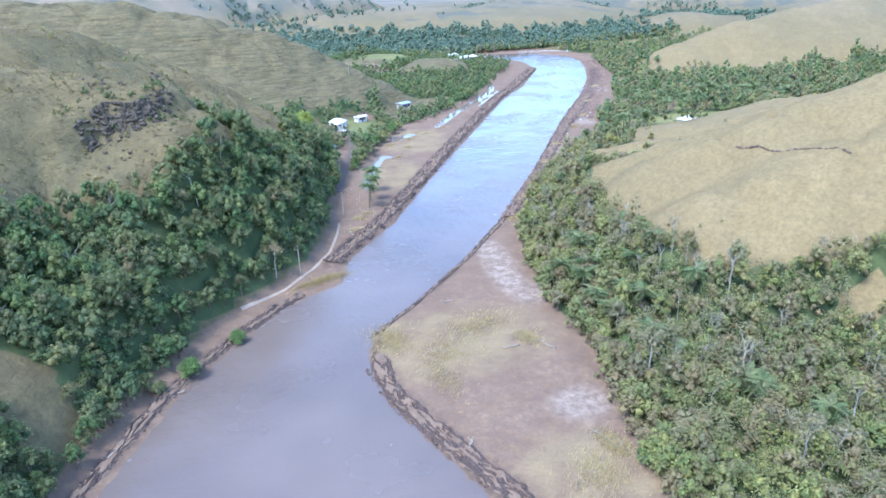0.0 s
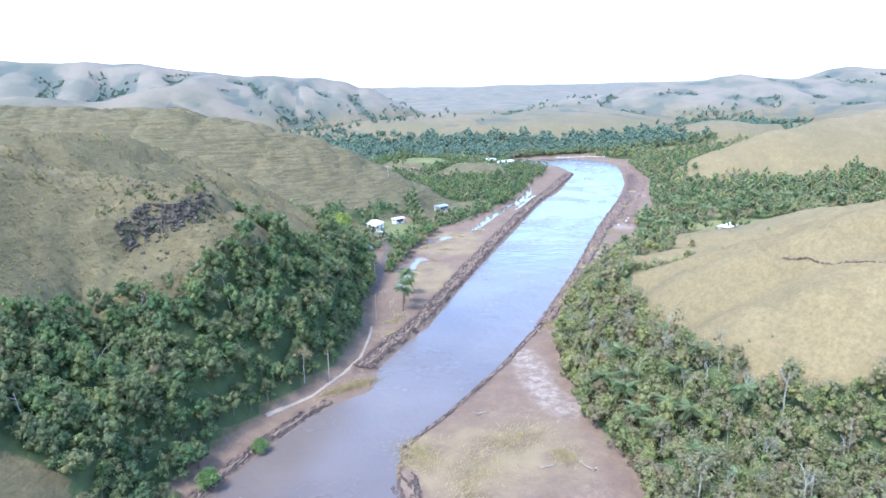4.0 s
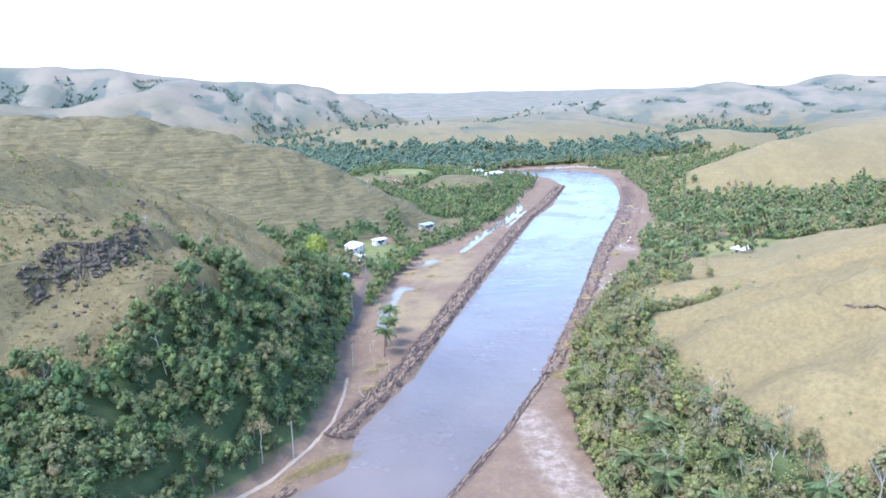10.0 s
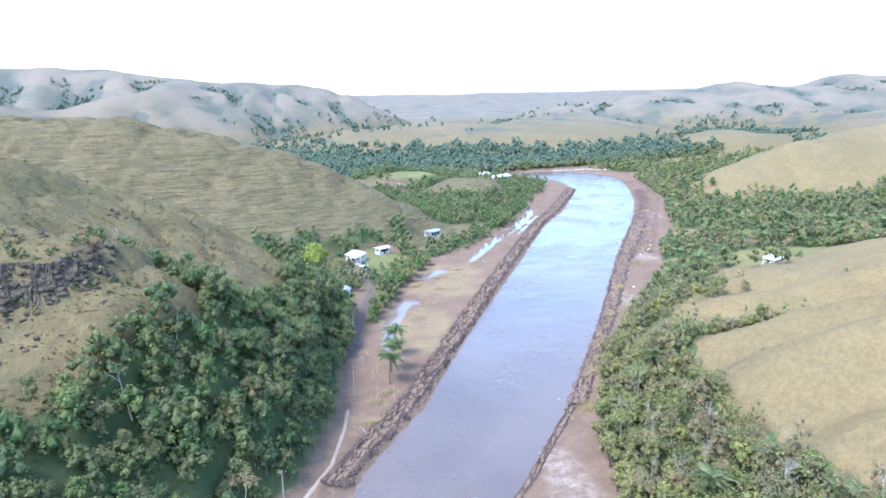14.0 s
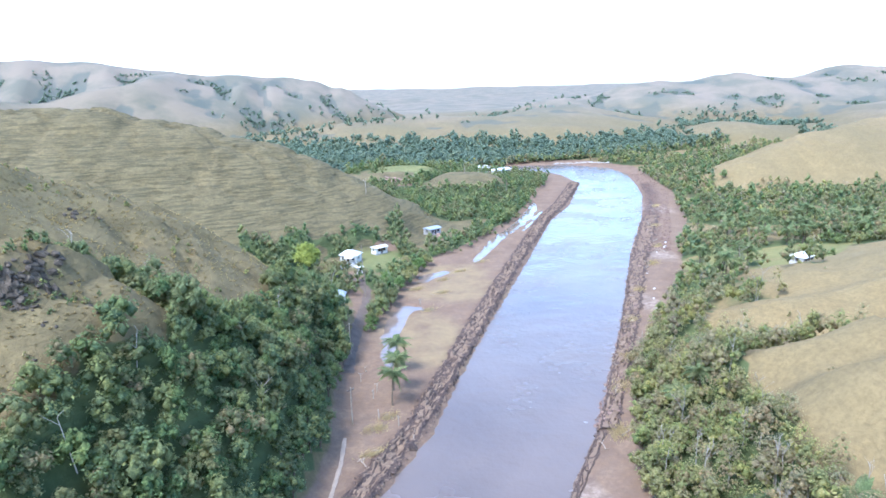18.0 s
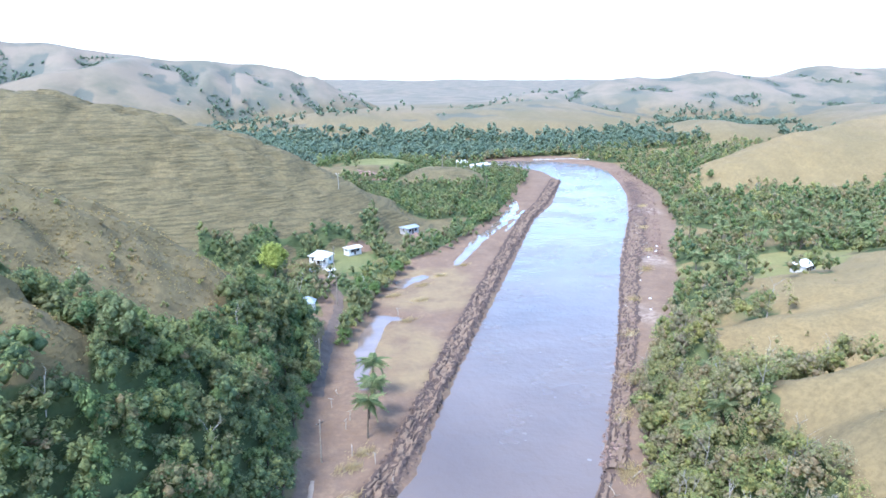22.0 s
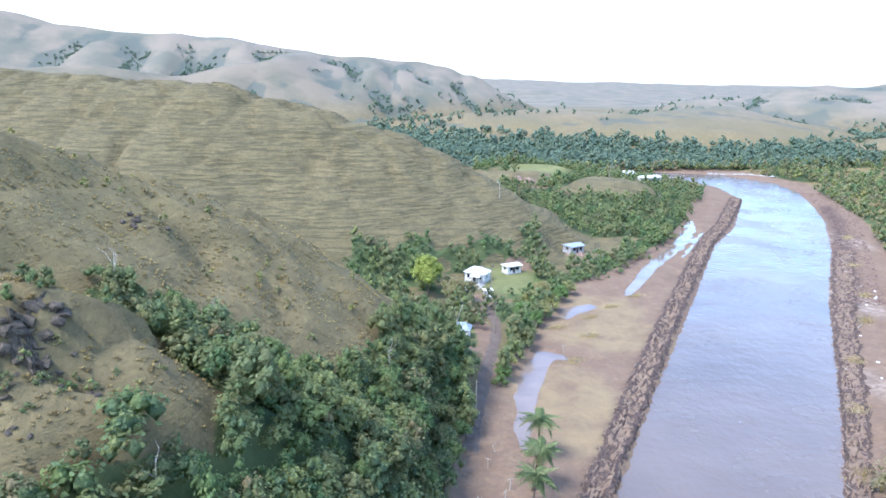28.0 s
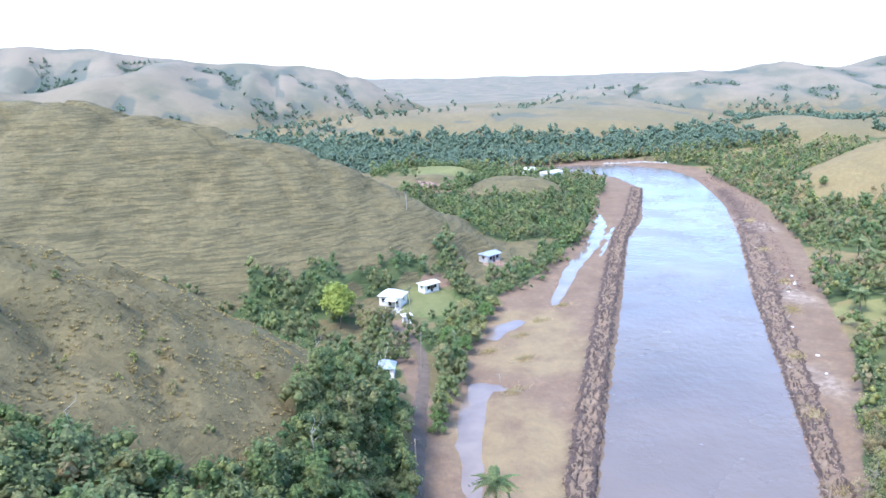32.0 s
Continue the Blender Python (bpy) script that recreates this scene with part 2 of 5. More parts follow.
def smax(a, b, k):
    h = np.clip(0.5 + 0.5 * (a - b) / k, 0, 1)
    return b + (a - b) * h + k * h * (1 - h)


def waves(x, y, seed, size, octaves=4):
    """Cheap smooth noise, about -1 to 1."""
    r = np.random.RandomState(seed)
    out, amp, tot = np.zeros(x.shape), 1.0, 0.0
    for _ in range(octaves):
        for _ in range(3):
            a, p = r.uniform(0, 6.283), r.uniform(0, 6.283)
            k = 6.283 / (size * r.uniform(0.75, 1.3))
            out += amp * np.sin(k * (x * math.cos(a) + y * math.sin(a)) + p + 1.3 * np.sin(0.6 * k * (y * math.cos(a) - x * math.sin(a)) + 2 * p))
        tot, amp, size = tot + amp * 1.7, amp * 0.5, size * 0.47
    return out / tot


HILLS = [
    # crest line, slope of the sides, rounding of the crest
    ([(-330, 110, 92), (-160, 150, 76), (-90, 172, 64), (-60, 186, 57.5), (-45, 202, 53.5), (-35, 212, 49.5), (-27, 218, 46), (-20, 222, 41.5), (-13, 224, 36.5), (-6, 227, 30), (1, 233, 20.5), (8, 239, 13.5), (15, 244, 8), (20, 247, 3)], 0.85, 5),
    ([(-190, -60, 90), (-160, 20, 85), (-122, 90, 76), (-87, 140, 64), (-60, 166, 55), (-40, 167, 48.5), (-28, 168, 44.5), (-20, 169, 41.5)], 1.05, 8),
    ([(-24, 169, 44), (-15.5, 170, 41), (-11.2, 171, 36), (-8.3, 171, 32), (-2, 171, 24)], 1.0, 3),
    ([(-420, 520, 76), (-190, 425, 60), (-110, 401, 56), (-80, 393, 56), (-55, 385, 54.5), (-20, 375, 47.5), (3, 369, 40.5), (22, 363.5, 32), (36, 359.5, 24.5), (48, 356, 18), (72, 348, 5)], 0.62, 12),
    ([(320, 105, 72), (200, 112, 56), (150, 124, 46), (122, 142, 33), (104, 156, 24), (91, 166, 16.5), (85, 171, 11)], 0.85, 4),
    ([(200, 165, 36), (160, 185, 22), (125, 196, 13), (104, 201, 9), (97, 201, 4)], 0.5, 3),
    ([(140, 124, 42), (116, 131, 35), (102, 138, 28), (92, 144, 22), (84, 148, 16), (79, 149, 11)], 0.85, 4),
    ([(180, 95, 46), (135, 108, 38), (108, 118, 29), (92, 119, 22), (81, 122, 16)], 0.75, 6),
    ([(270, 190, 32), (200, 205, 20), (150, 213, 12), (122, 225, 4)], 0.36, 12),
    ([(480, 435, 46), (370, 415, 34), (310, 405, 27), (268, 396, 18)], 0.6, 12),
    ([(700, 640, 32), (566, 600, 17), (470, 610, 14), (405, 600, 17), (351, 600, 11), (290, 610, 2)], 0.16, 30),
    ([(1250, 820, 70), (955, 900, 62), (830, 900, 68), (761, 900, 52), (635, 900, 60), (500, 900, 50), (416, 910, 36), (330, 960, 16)], 0.3, 40),
    ([(40, 745, 10), (64, 760, 16), (141, 760, 24), (198, 765, 25), (258, 760, 28), (321, 770, 29), (373, 775, 20)], 0.16, 30),
    ([(-900, 900, 170), (-420, 980, 112), (-296, 1000, 97), (-247, 1000, 96), (-161, 1000, 91), (-88, 1000, 80), (-14, 1000, 76), (73, 1010, 65), (117, 1020, 55), (178, 1060, 26)], 0.72, 14),
    ([(-400, 740, 50), (-252, 800, 56), (-191, 830, 52), (-153, 850, 60), (-119, 880, 68), (-91, 960, 76)], 0.5, 15),
    ([(-30, 870, 30), (-14, 940, 60), (0, 1000, 74)], 0.62, 5),
    ([(-230, 880, 45), (-240, 950, 78), (-247, 1000, 96)], 0.62, 5),
    ([(-130, 880, 40), (-150, 950, 74), (-161, 1000, 91)], 0.62, 5),
    ([(60, 900, 14), (66, 960, 44), (73, 1010, 65)], 0.62, 5),
    ([(560, 780, 20), (600, 840, 42), (635, 900, 60)], 0.3, 14),
    ([(800, 780, 30), (820, 850, 52), (830, 900, 68)], 0.3, 14),
    ([(-330, 860, 40), (-310, 940, 80), (-300, 1000, 97)], 0.62, 5),
    ([(-85, 880, 34), (-92, 945, 64), (-88, 1000, 80)], 0.62, 5),
    ([(20, 880, 22), (30, 950, 54), (40, 1004, 69)], 0.62, 5),
    ([(110, 930, 12), (114, 980, 40), (117, 1020, 55)], 0.6, 5),
    ([(440, 800, 14), (470, 850, 34), (500, 900, 50)], 0.4, 8),
    ([(700, 790, 22), (730, 850, 42), (761, 900, 52)], 0.4, 8),
    ([(930, 780, 30), (945, 850, 52), (955, 900, 62)], 0.4, 8),
    ([(60, 436, 9), (112, 430, 11)], 0.4, 10),
    ([(68, 478, 8), (94, 507, 7)], 0.35, 16),
]


def height(x, y):
    h = 2.2 + 0.7 * waves(x, y, 1, 90, 3)
    far = np.clip((np.hypot(x, y - 100) - 700) / 3500, 0, 1)
    h = h - far * 4 + np.minimum(1, far * 4) * 9 * waves(x, y, 2, 900, 3)
    # steep wooded bank under the western hills
    df, sf = spread(FIELD, x, y)
    bank = np.minimum(1.5 + 4 * (1 - np.exp(-df / 4)) + 0.74 * df, 29) - 0.5 * np.clip(y - 205, 0, 80)
    h = np.where((sf > 0) & (y > -80), smax(h, bank, 3.0), h)
    gully = np.abs(waves(x, y, 3, 46, 3))
    for n, (crest, slope, round_) in enumerate(HILLS):
        size = 1.0 if n < 10 else 5.0
        wob = 0.8 * size * waves(x, y, 20 + n, 34 * size, 4 if n < 10 else 3)
        h = smax(h, ridge(crest, x + 2.0 * size * waves(x, y, 40 + n, 40 * size, 2), y, slope, round_) + wob, 2.0 if 3 < n < 9 else 4.0)
    rise = np.clip((h - 6) / 25, 0, 1)
    h = h - rise * 2.0 * np.clip(1 - gully * 4, 0, 1) * np.clip((700 - np.hypot(x, y)) / 200, 0, 1)
    # the western slope steepens evenly from its foot
    cap = 3.5 + 0.62 * df + 0.05 * df * df
    soft = np.where((sf > 0) & (y > 60) & (y < 232) & (x < 40), -smax(-h, -cap, 3.0), h)
    h = soft
    # shallow runnels down the terraced hill
    s = 0.96 * x - 0.28 * y
    rib = np.abs(np.sin(s / 11 + 0.8 * np.sin(s / 27)))
    h = h - 1.8 * (1 - rib) ** 3 * rise * np.clip((y - 285) / 20, 0, 1) * np.clip((420 - y) / 30, 0, 1) * (x < 75)
    # rock step on the western shoulder
    dc, sc = spread(CLIFF, x, y)
    h = h - np.where((sc < 0) & (dc < 20), 3.0 * np.clip(dc / 1.0, 0, 1) * np.clip((20 - dc) / 12, 0, 1), 0)
    for fx, fy, fr, fz in ((35, 301, 9, 2.8), (46, 308, 6, 3.2), (25.5, 259, 5, 2.6), (71, 333, 7, 3.0), (172, 250, 8, 2.6), (145, 474, 14, 6.0)):
        w = np.clip(1.6 - np.hypot(x - fx, y - fy) / fr, 0, 1)
        h = h * (1 - w) + fz * w
    # flood plain, banks and channel
    dl, sl = spread(LEFT, x, y)
    dr, sr = spread(RIGHT, x, y)
    df, sf = spread(FIELD, x, y)
    db, sb = spread(BAR, x, y)
    near = (y < 600) & (y > -80)
    wet = near & (sl < 0) & (sr > 0)
    flat_l = near & (sl >= 0) & (sf < 0)
    flat_r = near & (sr <= 0) & (sb > 0)
    plain = 0.25 + np.minimum(1.0, 0.10 * np.minimum(dl, dr)) + 0.12 * waves(x, y, 5, 14, 3)
    mud = np.where(flat_l | flat_r, 1.0, np.clip(1.05 - np.minimum(df, db) / 5.0, 0, 1) * near)
    mud = np.where(wet, 1.0, mud)
    for yard in ((24, 251, 3.6, 4.5), (49, 314, 4, 3), (34, 285, 4, 5), (72, 328, 3, 4), (31, 262, 2.0, 14), (30, 240, 1.8, 12), (82, 454, 9, 4)):
        mud = np.maximum(mud, patch(x, y, *yard))
    edge = np.where(flat_l | flat_r, 0.0, np.clip(np.minimum(df, db) / 9.0, 0, 1))
    e = edge * edge * (3 - 2 * edge)
    h = np.where(near, plain * (1 - e) + h * e, h)
    dv = spread(LEVEE, x, y)[0]
    heap = np.clip(1 - (dv / 3.4) ** 2, 0, 1) * (0.8 + 0.5 * waves(x, y, 6, 7, 3)) - 0.5 * np.exp(-(dv / 1.2) ** 2)
    h = np.where(flat_l, h + np.maximum(heap, 0), h)
    for pool in POOLS:
        for (ax, ay, aw), (bx, by, bw) in zip(pool, pool[1:]):
            dx, dy = bx - ax, by - ay
            t = np.clip(((x - ax) * dx + (y - ay) * dy) / (dx * dx + dy * dy), 0, 1)
            d = np.hypot(x - ax - t * dx, y - ay - t * dy) / (aw + t * (bw - aw)) + 0.25 * waves(x, y, 8, 9, 3)
            h = np.where(flat_l, np.minimum(h, POOL_Z - 0.25 + 0.3 * d * d), h)
    bed = -np.minimum(1.6, 0.25 * np.minimum(dl, dr)) - 0.05
    h = np.where(wet, bed, h)
    return h, mud


def axis(lo, hi, step, far):
    mid = np.arange(lo, hi + 0.01, step)
    out, s, p = [], step, 0.0
    while p < far:
        s *= 1.06
        p += s
        out.append(p)
    out = np.array(out)
    return np.r_[(lo - out)[::-1], mid, hi + out]


def patch(x, y, cx, cy, rx, ry, soft=0.35):
    return np.clip((1 + soft - np.hypot((x - cx) / rx, (y - cy) / ry)) / soft, 0, 1)


SPUR = [(-330, 110), (-160, 150), (-90, 172), (-60, 186), (-45, 202), (-35, 212), (-27, 218), (-20, 222), (-13, 224), (-6, 227), (2, 236), (10, 245), (18, 248), (40, 256)]


def woods_mask(x, y, h):
    """Where trees stand, 0 to 1."""
    n = waves(x, y, 9, 30, 3)
    left = (spread(LEFT, x, y)[1] > 0)
    sf = spread(FIELD, x, y)
    sb = spread(BAR, x, y)
    behind = spread(SPUR, x, y)[1] > 0
    w = np.zeros(x.shape)
    top = np.where(y > 176, np.minimum(34 - 0.6 * (x + 15), 37), 28.0)
    top = np.where(behind, 9.0, top)
    se = spread(GRASS_EDGE, x, y)
    slope_l = left & (sf[1] > 0) & (sf[0] > 1.2) & (y < 244) & (se[0] * se[1] < 1.3 * n) & ((x > -26) | (y < 172)) & ((sf[0] > 3.4) | (y < 122) | (y > 205))
    slope_l = slope_l | (left & (sf[1] > 0) & (sf[0] > 1.5) & (y >= 225) & (y < 262) & (h < top) & ((x > 20) | behind))
    w = np.where(slope_l, 1.0, w)
    foot_a = left & (y >= 240) & (y < 356) & (h < 10 + 3 * n) & (sf[1] > 0) & (x < 58)
    w = np.where(foot_a & (n > -0.6), 0.95, w)
    belt = left & (sf[1] > 0) & (sf[0] < 9 + 3 * n) & (y > 232) & (y < 480)
    w = np.where(belt, 1.0, w)
    vill = left & (sf[1] > 0) & (sf[0] < 90) & (y > 356) & (y < 560) & (h < 9 + 2 * n)
    w = np.where(vill, 0.8, w)
    w = np.where((np.hypot((x - 114) / 10, (y - 417) / 8) < 1 + 0.2 * n) | (np.hypot((x - 80) / 12, (y - 456) / 9) < 1) | (np.hypot((x - 92) / 19, (y - 496) / 20) < 1 + 0.15 * n), 0.02, w)
    right = ~left & (sb[1] < 0) & (sb[0] > 1.5)
    er = spread(EDGE_EAST, x, y)
    w = np.where(right & (y < 174) & (er[0] * er[1] > -1.5 * n), 1.0, w)
    w = np.where(right & (y >= 172) & (y < 205) & (h < 15.5 + 2 * n - 0.25 * np.clip(y - 165, 0, 40)), 1.0, w)
    w = np.where(right & (y >= 200) & (y < 540) & (h < 8 + 3 * n) & (sb[0] < 190), np.clip(0.62 + 0.75 * waves(x, y, 19, 70, 2), 0.12, 1.0), w)
    w = np.where((y > 548) & (y < 740) & (h < 10 + 4 * n) & (x > -600) & (x < 560), 0.97, w)
    w = np.where((y >= 740) & (y < 2600) & (h < 26 + 14 * n) & (waves(x, y, 12, 300, 3) > 0.05), 0.6, w)
    w = np.where((y > 480) & (y <= 760) & (x < -60) & (h < 22 + 8 * n), 0.8, w)
    for cx, cy, rx, ry in CLEARINGS:
        w = np.where(np.hypot((x - cx) / rx, (y - cy) / ry) < 1 + 0.25 * n, 0.0, w)
    return w


# open ground inside the woods: house yards, fields, the lane
CLEARINGS = [(124, 193, 25, 10), (130, 181, 21, 7), (163, 240, 13, 8), (152, 206, 18, 7), (100, 87, 6, 4), (172, 249, 20, 8), (188, 264, 30, 7), (150, 264, 20, 6), (150, 246, 8, 3), (34, 300, 11, 8), (45, 309, 8, 7), (44, 299, 9, 8), (36, 288, 5, 8),
             (24.5, 256, 7.5, 8), (23, 248, 6.5, 8), (34, 265, 3, 10), (31, 252, 3.2, 12), (27.5, 236, 3.4, 14), (71, 333, 7, 7), (145, 466, 9, 6), (142, 484, 8, 6), (-41, 100, 8, 7), (-50, 156, 6, 6), (15, 292, 4, 4), (19.5, 287, 6, 7)]


GRID = {}


def build_ground():
    gx, gy = axis(-130, 300, 1.7, 4200), axis(-70, 600, 1.7, 4000)
    gy = gy[gy > -2500]
    x, y = np.meshgrid(gx, gy)
    h, mud = height(x, y)
    GRID.update(x=gx, y=gy, h=h)
    w = woods_mask(x, y, h)
    nx, ny = len(gx), len(gy)
    co = np.stack([x, y, h], -1).reshape(-1, 3)
    i = np.arange(nx * ny).reshape(ny, nx)
    quads = np.stack([i[:-1, :-1], i[:-1, 1:], i[1:, 1:], i[1:, :-1]], -1).reshape(-1, 4)
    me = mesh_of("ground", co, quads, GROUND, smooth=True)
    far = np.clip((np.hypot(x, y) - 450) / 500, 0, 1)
    left = spread(LEFT, x, y)[1] > 0
    lush = np.where(~left & (y < 900), 0.6, np.where(left & (y < 262), 0.06, 0.0)) * (1 - far)
    green = np.maximum.reduce([patch(x, y, *c) for c in ((172, 250, 17, 6), (188, 264, 28, 6), (150, 264, 19, 5), (150, 246, 8, 2.5), (44, 301, 9, 10), (92, 500, 17, 14), (27, 262, 5, 4))])
    sand = np.maximum.reduce([patch(x, y, *c, 0.8) for c in ((51, 152, 2.5, 9), (49, 135, 2.5, 9), (51, 126, 3, 3), (43, 86, 3.5, 3), (140, 290, 4, 12), (108, 240, 3, 8), (185, 365, 5, 14))])
    crop = np.maximum.reduce([patch(x, y, *c, 0.8) for c in ((62, 264, 11, 8), (43, 229, 7, 14), (66, 279, 6, 5), (30, 112, 13, 9), (20, 116, 4, 6), (36, 68, 7, 8), (66, 283, 7, 6))])
    clay = np.zeros(x.shape)
    for line, half in ((LEVEE, 2.7), ([(13.5, 109), (15, 98), (19.5, 85), (25, 71), (31, 50)], 2.2), ([(14, 111), (16.5, 121), (28, 132), (44, 150), (63, 175)], 0.9), ([(63.5, 176), (83, 205), (94, 222), (116.5, 258), (134.5, 288)], 2.2), ([(138, 286), (175, 345), (206, 396), (222, 429)], 3.5), ([(-40, 62), (-31, 90), (-21, 112), (-11, 127), (-1, 139)], 1.4)):
        clay = np.maximum(clay, np.clip(1.35 - spread(line, x, y)[0] / half, 0, 1))
    # scrub in the hollows of the far ridges; its dark tone doubles as slope shade
    brush_ = np.zeros(x.shape)
    rows = gy > 700
    fx, fy = x[rows], y[rows]
    hollow = sum(height(fx + dx, fy + dy)[0] for dx, dy in ((24, 0), (-24, 0), (0, 24), (0, -24))) / 4 - h[rows]
    brush_[rows] = np.clip((hollow - 0.1) / 1.3, 0, 1) * np.clip((h[rows] - 8) / 8, 0, 1) * (fy < 1500)
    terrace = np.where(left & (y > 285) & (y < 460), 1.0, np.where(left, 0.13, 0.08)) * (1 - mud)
    # the far-hill mask sets where haze tints the colour, by distance and height
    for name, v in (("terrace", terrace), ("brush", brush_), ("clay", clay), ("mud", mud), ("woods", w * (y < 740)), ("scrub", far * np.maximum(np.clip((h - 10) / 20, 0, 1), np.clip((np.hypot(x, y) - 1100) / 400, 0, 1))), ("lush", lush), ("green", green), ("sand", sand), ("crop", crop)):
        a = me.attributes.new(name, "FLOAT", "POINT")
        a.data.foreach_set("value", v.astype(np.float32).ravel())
    tagged(new("ground", me), "rolling dry grass hills with reddish mud flats along the river", "ground", kind="structure")


def mesh_of(name, co, faces, mat, smooth=False):
    """A mesh from vertex rows and an array of triangles or quads."""
    me = bpy.data.meshes.new(name)
    k = faces.shape[1]
    me.vertices.add(len(co))
    me.vertices.foreach_set("co", np.asarray(co, np.float32).ravel())
    me.loops.add(faces.size)
    me.loops.foreach_set("vertex_index", faces.astype(np.int32).ravel())
    me.polygons.add(len(faces))
    me.polygons.foreach_set("loop_start", np.arange(0, faces.size, k, dtype=np.int32))
    me.polygons.foreach_set("use_smooth", np.full(len(faces), smooth))
    me.update(calc_edges=True)
    me.materials.append(mat)
    return me


build_ground()
wx, wy = np.meshgrid(np.linspace(-140, 320, 24), np.linspace(-90, 640, 38))
wi = np.arange(wx.size).reshape(wx.shape)
wq = np.stack([wi[:-1, :-1], wi[:-1, 1:], wi[1:, 1:], wi[1:, :-1]], -1).reshape(-1, 4)
tagged(new("river_water", mesh_of("river_water", np.stack([wx, wy, 0 * wx - 0.02], -1).reshape(-1, 3), wq, WATER)), "wide brown river in flood, calm silty water", "water", kind="structure")
for pool in POOLS:
    rows = []
    for k, (px, py, pw) in enumerate(pool):
        qx, qy, _ = pool[min(k + 1, len(pool) - 1)]
        ox, oy, _ = pool[max(k - 1, 0)]
        d = math.hypot(qx - ox, qy - oy)
        nx, ny = -(qy - oy) / d * (pw + 3.0), (qx - ox) / d * (pw + 3.0)
        rows += [(px + nx, py + ny, POOL_Z), (px - nx, py - ny, POOL_Z)]
    k = np.arange(len(pool) - 1) * 2
    tagged(new("flood_pool", mesh_of("flood_pool", np.array(rows), np.stack([k, k + 1, k + 3, k + 2], -1), STILL)), "shallow flood water standing on the muddy field", "water", kind="structure")


# ---- helpers for things ----
def part(name, bm, mat, parent, label=""):
    """Links a bmesh, or a finished mesh, as one object under a thing or part."""
    if isinstance(bm, bmesh.types.BMesh):
        me = bpy.data.meshes.new(name)
        bm.to_mesh(me)
        bm.free()
        me.materials.append(mat)
    else:
        me = bm
    ob = new(name, me)
    ob.parent = parent
    return tagged(ob, label)


def thing(name, label, category, m, group=""):
    ob = new(name)
    ob.matrix_basis = m
    ob.empty_display_size = 0.3
    return tagged(ob, label, category, group)


def ground_at(x, y):
    """Height of the ground sheet at a place."""
    gx, gy, h = GRID["x"], GRID["y"], GRID["h"]
    i = min(max(int(np.searchsorted(gx, x)) - 1, 0), len(gx) - 2)
    j = min(max(int(np.searchsorted(gy, y)) - 1, 0), len(gy) - 2)
    u, v = (x - gx[i]) / (gx[i + 1] - gx[i]), (y - gy[j]) / (gy[j + 1] - gy[j])
    return float((h[j, i] * (1 - u) + h[j, i + 1] * u) * (1 - v) + (h[j + 1, i] * (1 - u) + h[j + 1, i + 1] * u) * v)


def box(bm, x0, x1, y0, y1, z0, z1):
    v = [bm.verts.new(p) for p in ((x0, y0, z0), (x1, y0, z0), (x1, y1, z0), (x0, y1, z0), (x0, y0, z1), (x1, y0, z1), (x1, y1, z1), (x0, y1, z1))]
    for f in ((3, 2, 1, 0), (4, 5, 6, 7), (0, 1, 5, 4), (1, 2, 6, 5), (2, 3, 7, 6), (3, 0, 4, 7)):
        bm.faces.new([v[k] for k in f])


def tube(bm, pts, radii, sides=6):
    """A tapered tube through points."""
    rings = []
    for k, p in enumerate(pts):
        p = Vector(p)
        d = (Vector(pts[min(k + 1, len(pts) - 1)]) - Vector(pts[max(k - 1, 0)])).normalized()
        u = d.orthogonal().normalized()
        w = d.cross(u)
        rings.append([bm.verts.new(p + (u * math.cos(6.2832 * s / sides) + w * math.sin(6.2832 * s / sides)) * radii[k]) for s in range(sides)])
    for a, b in zip(rings, rings[1:]):
        for s in range(sides):
            bm.faces.new((a[s], a[(s + 1) % sides], b[(s + 1) % sides], b[s]))
    bm.faces.new(rings[0][::-1])
    bm.faces.new(rings[-1])


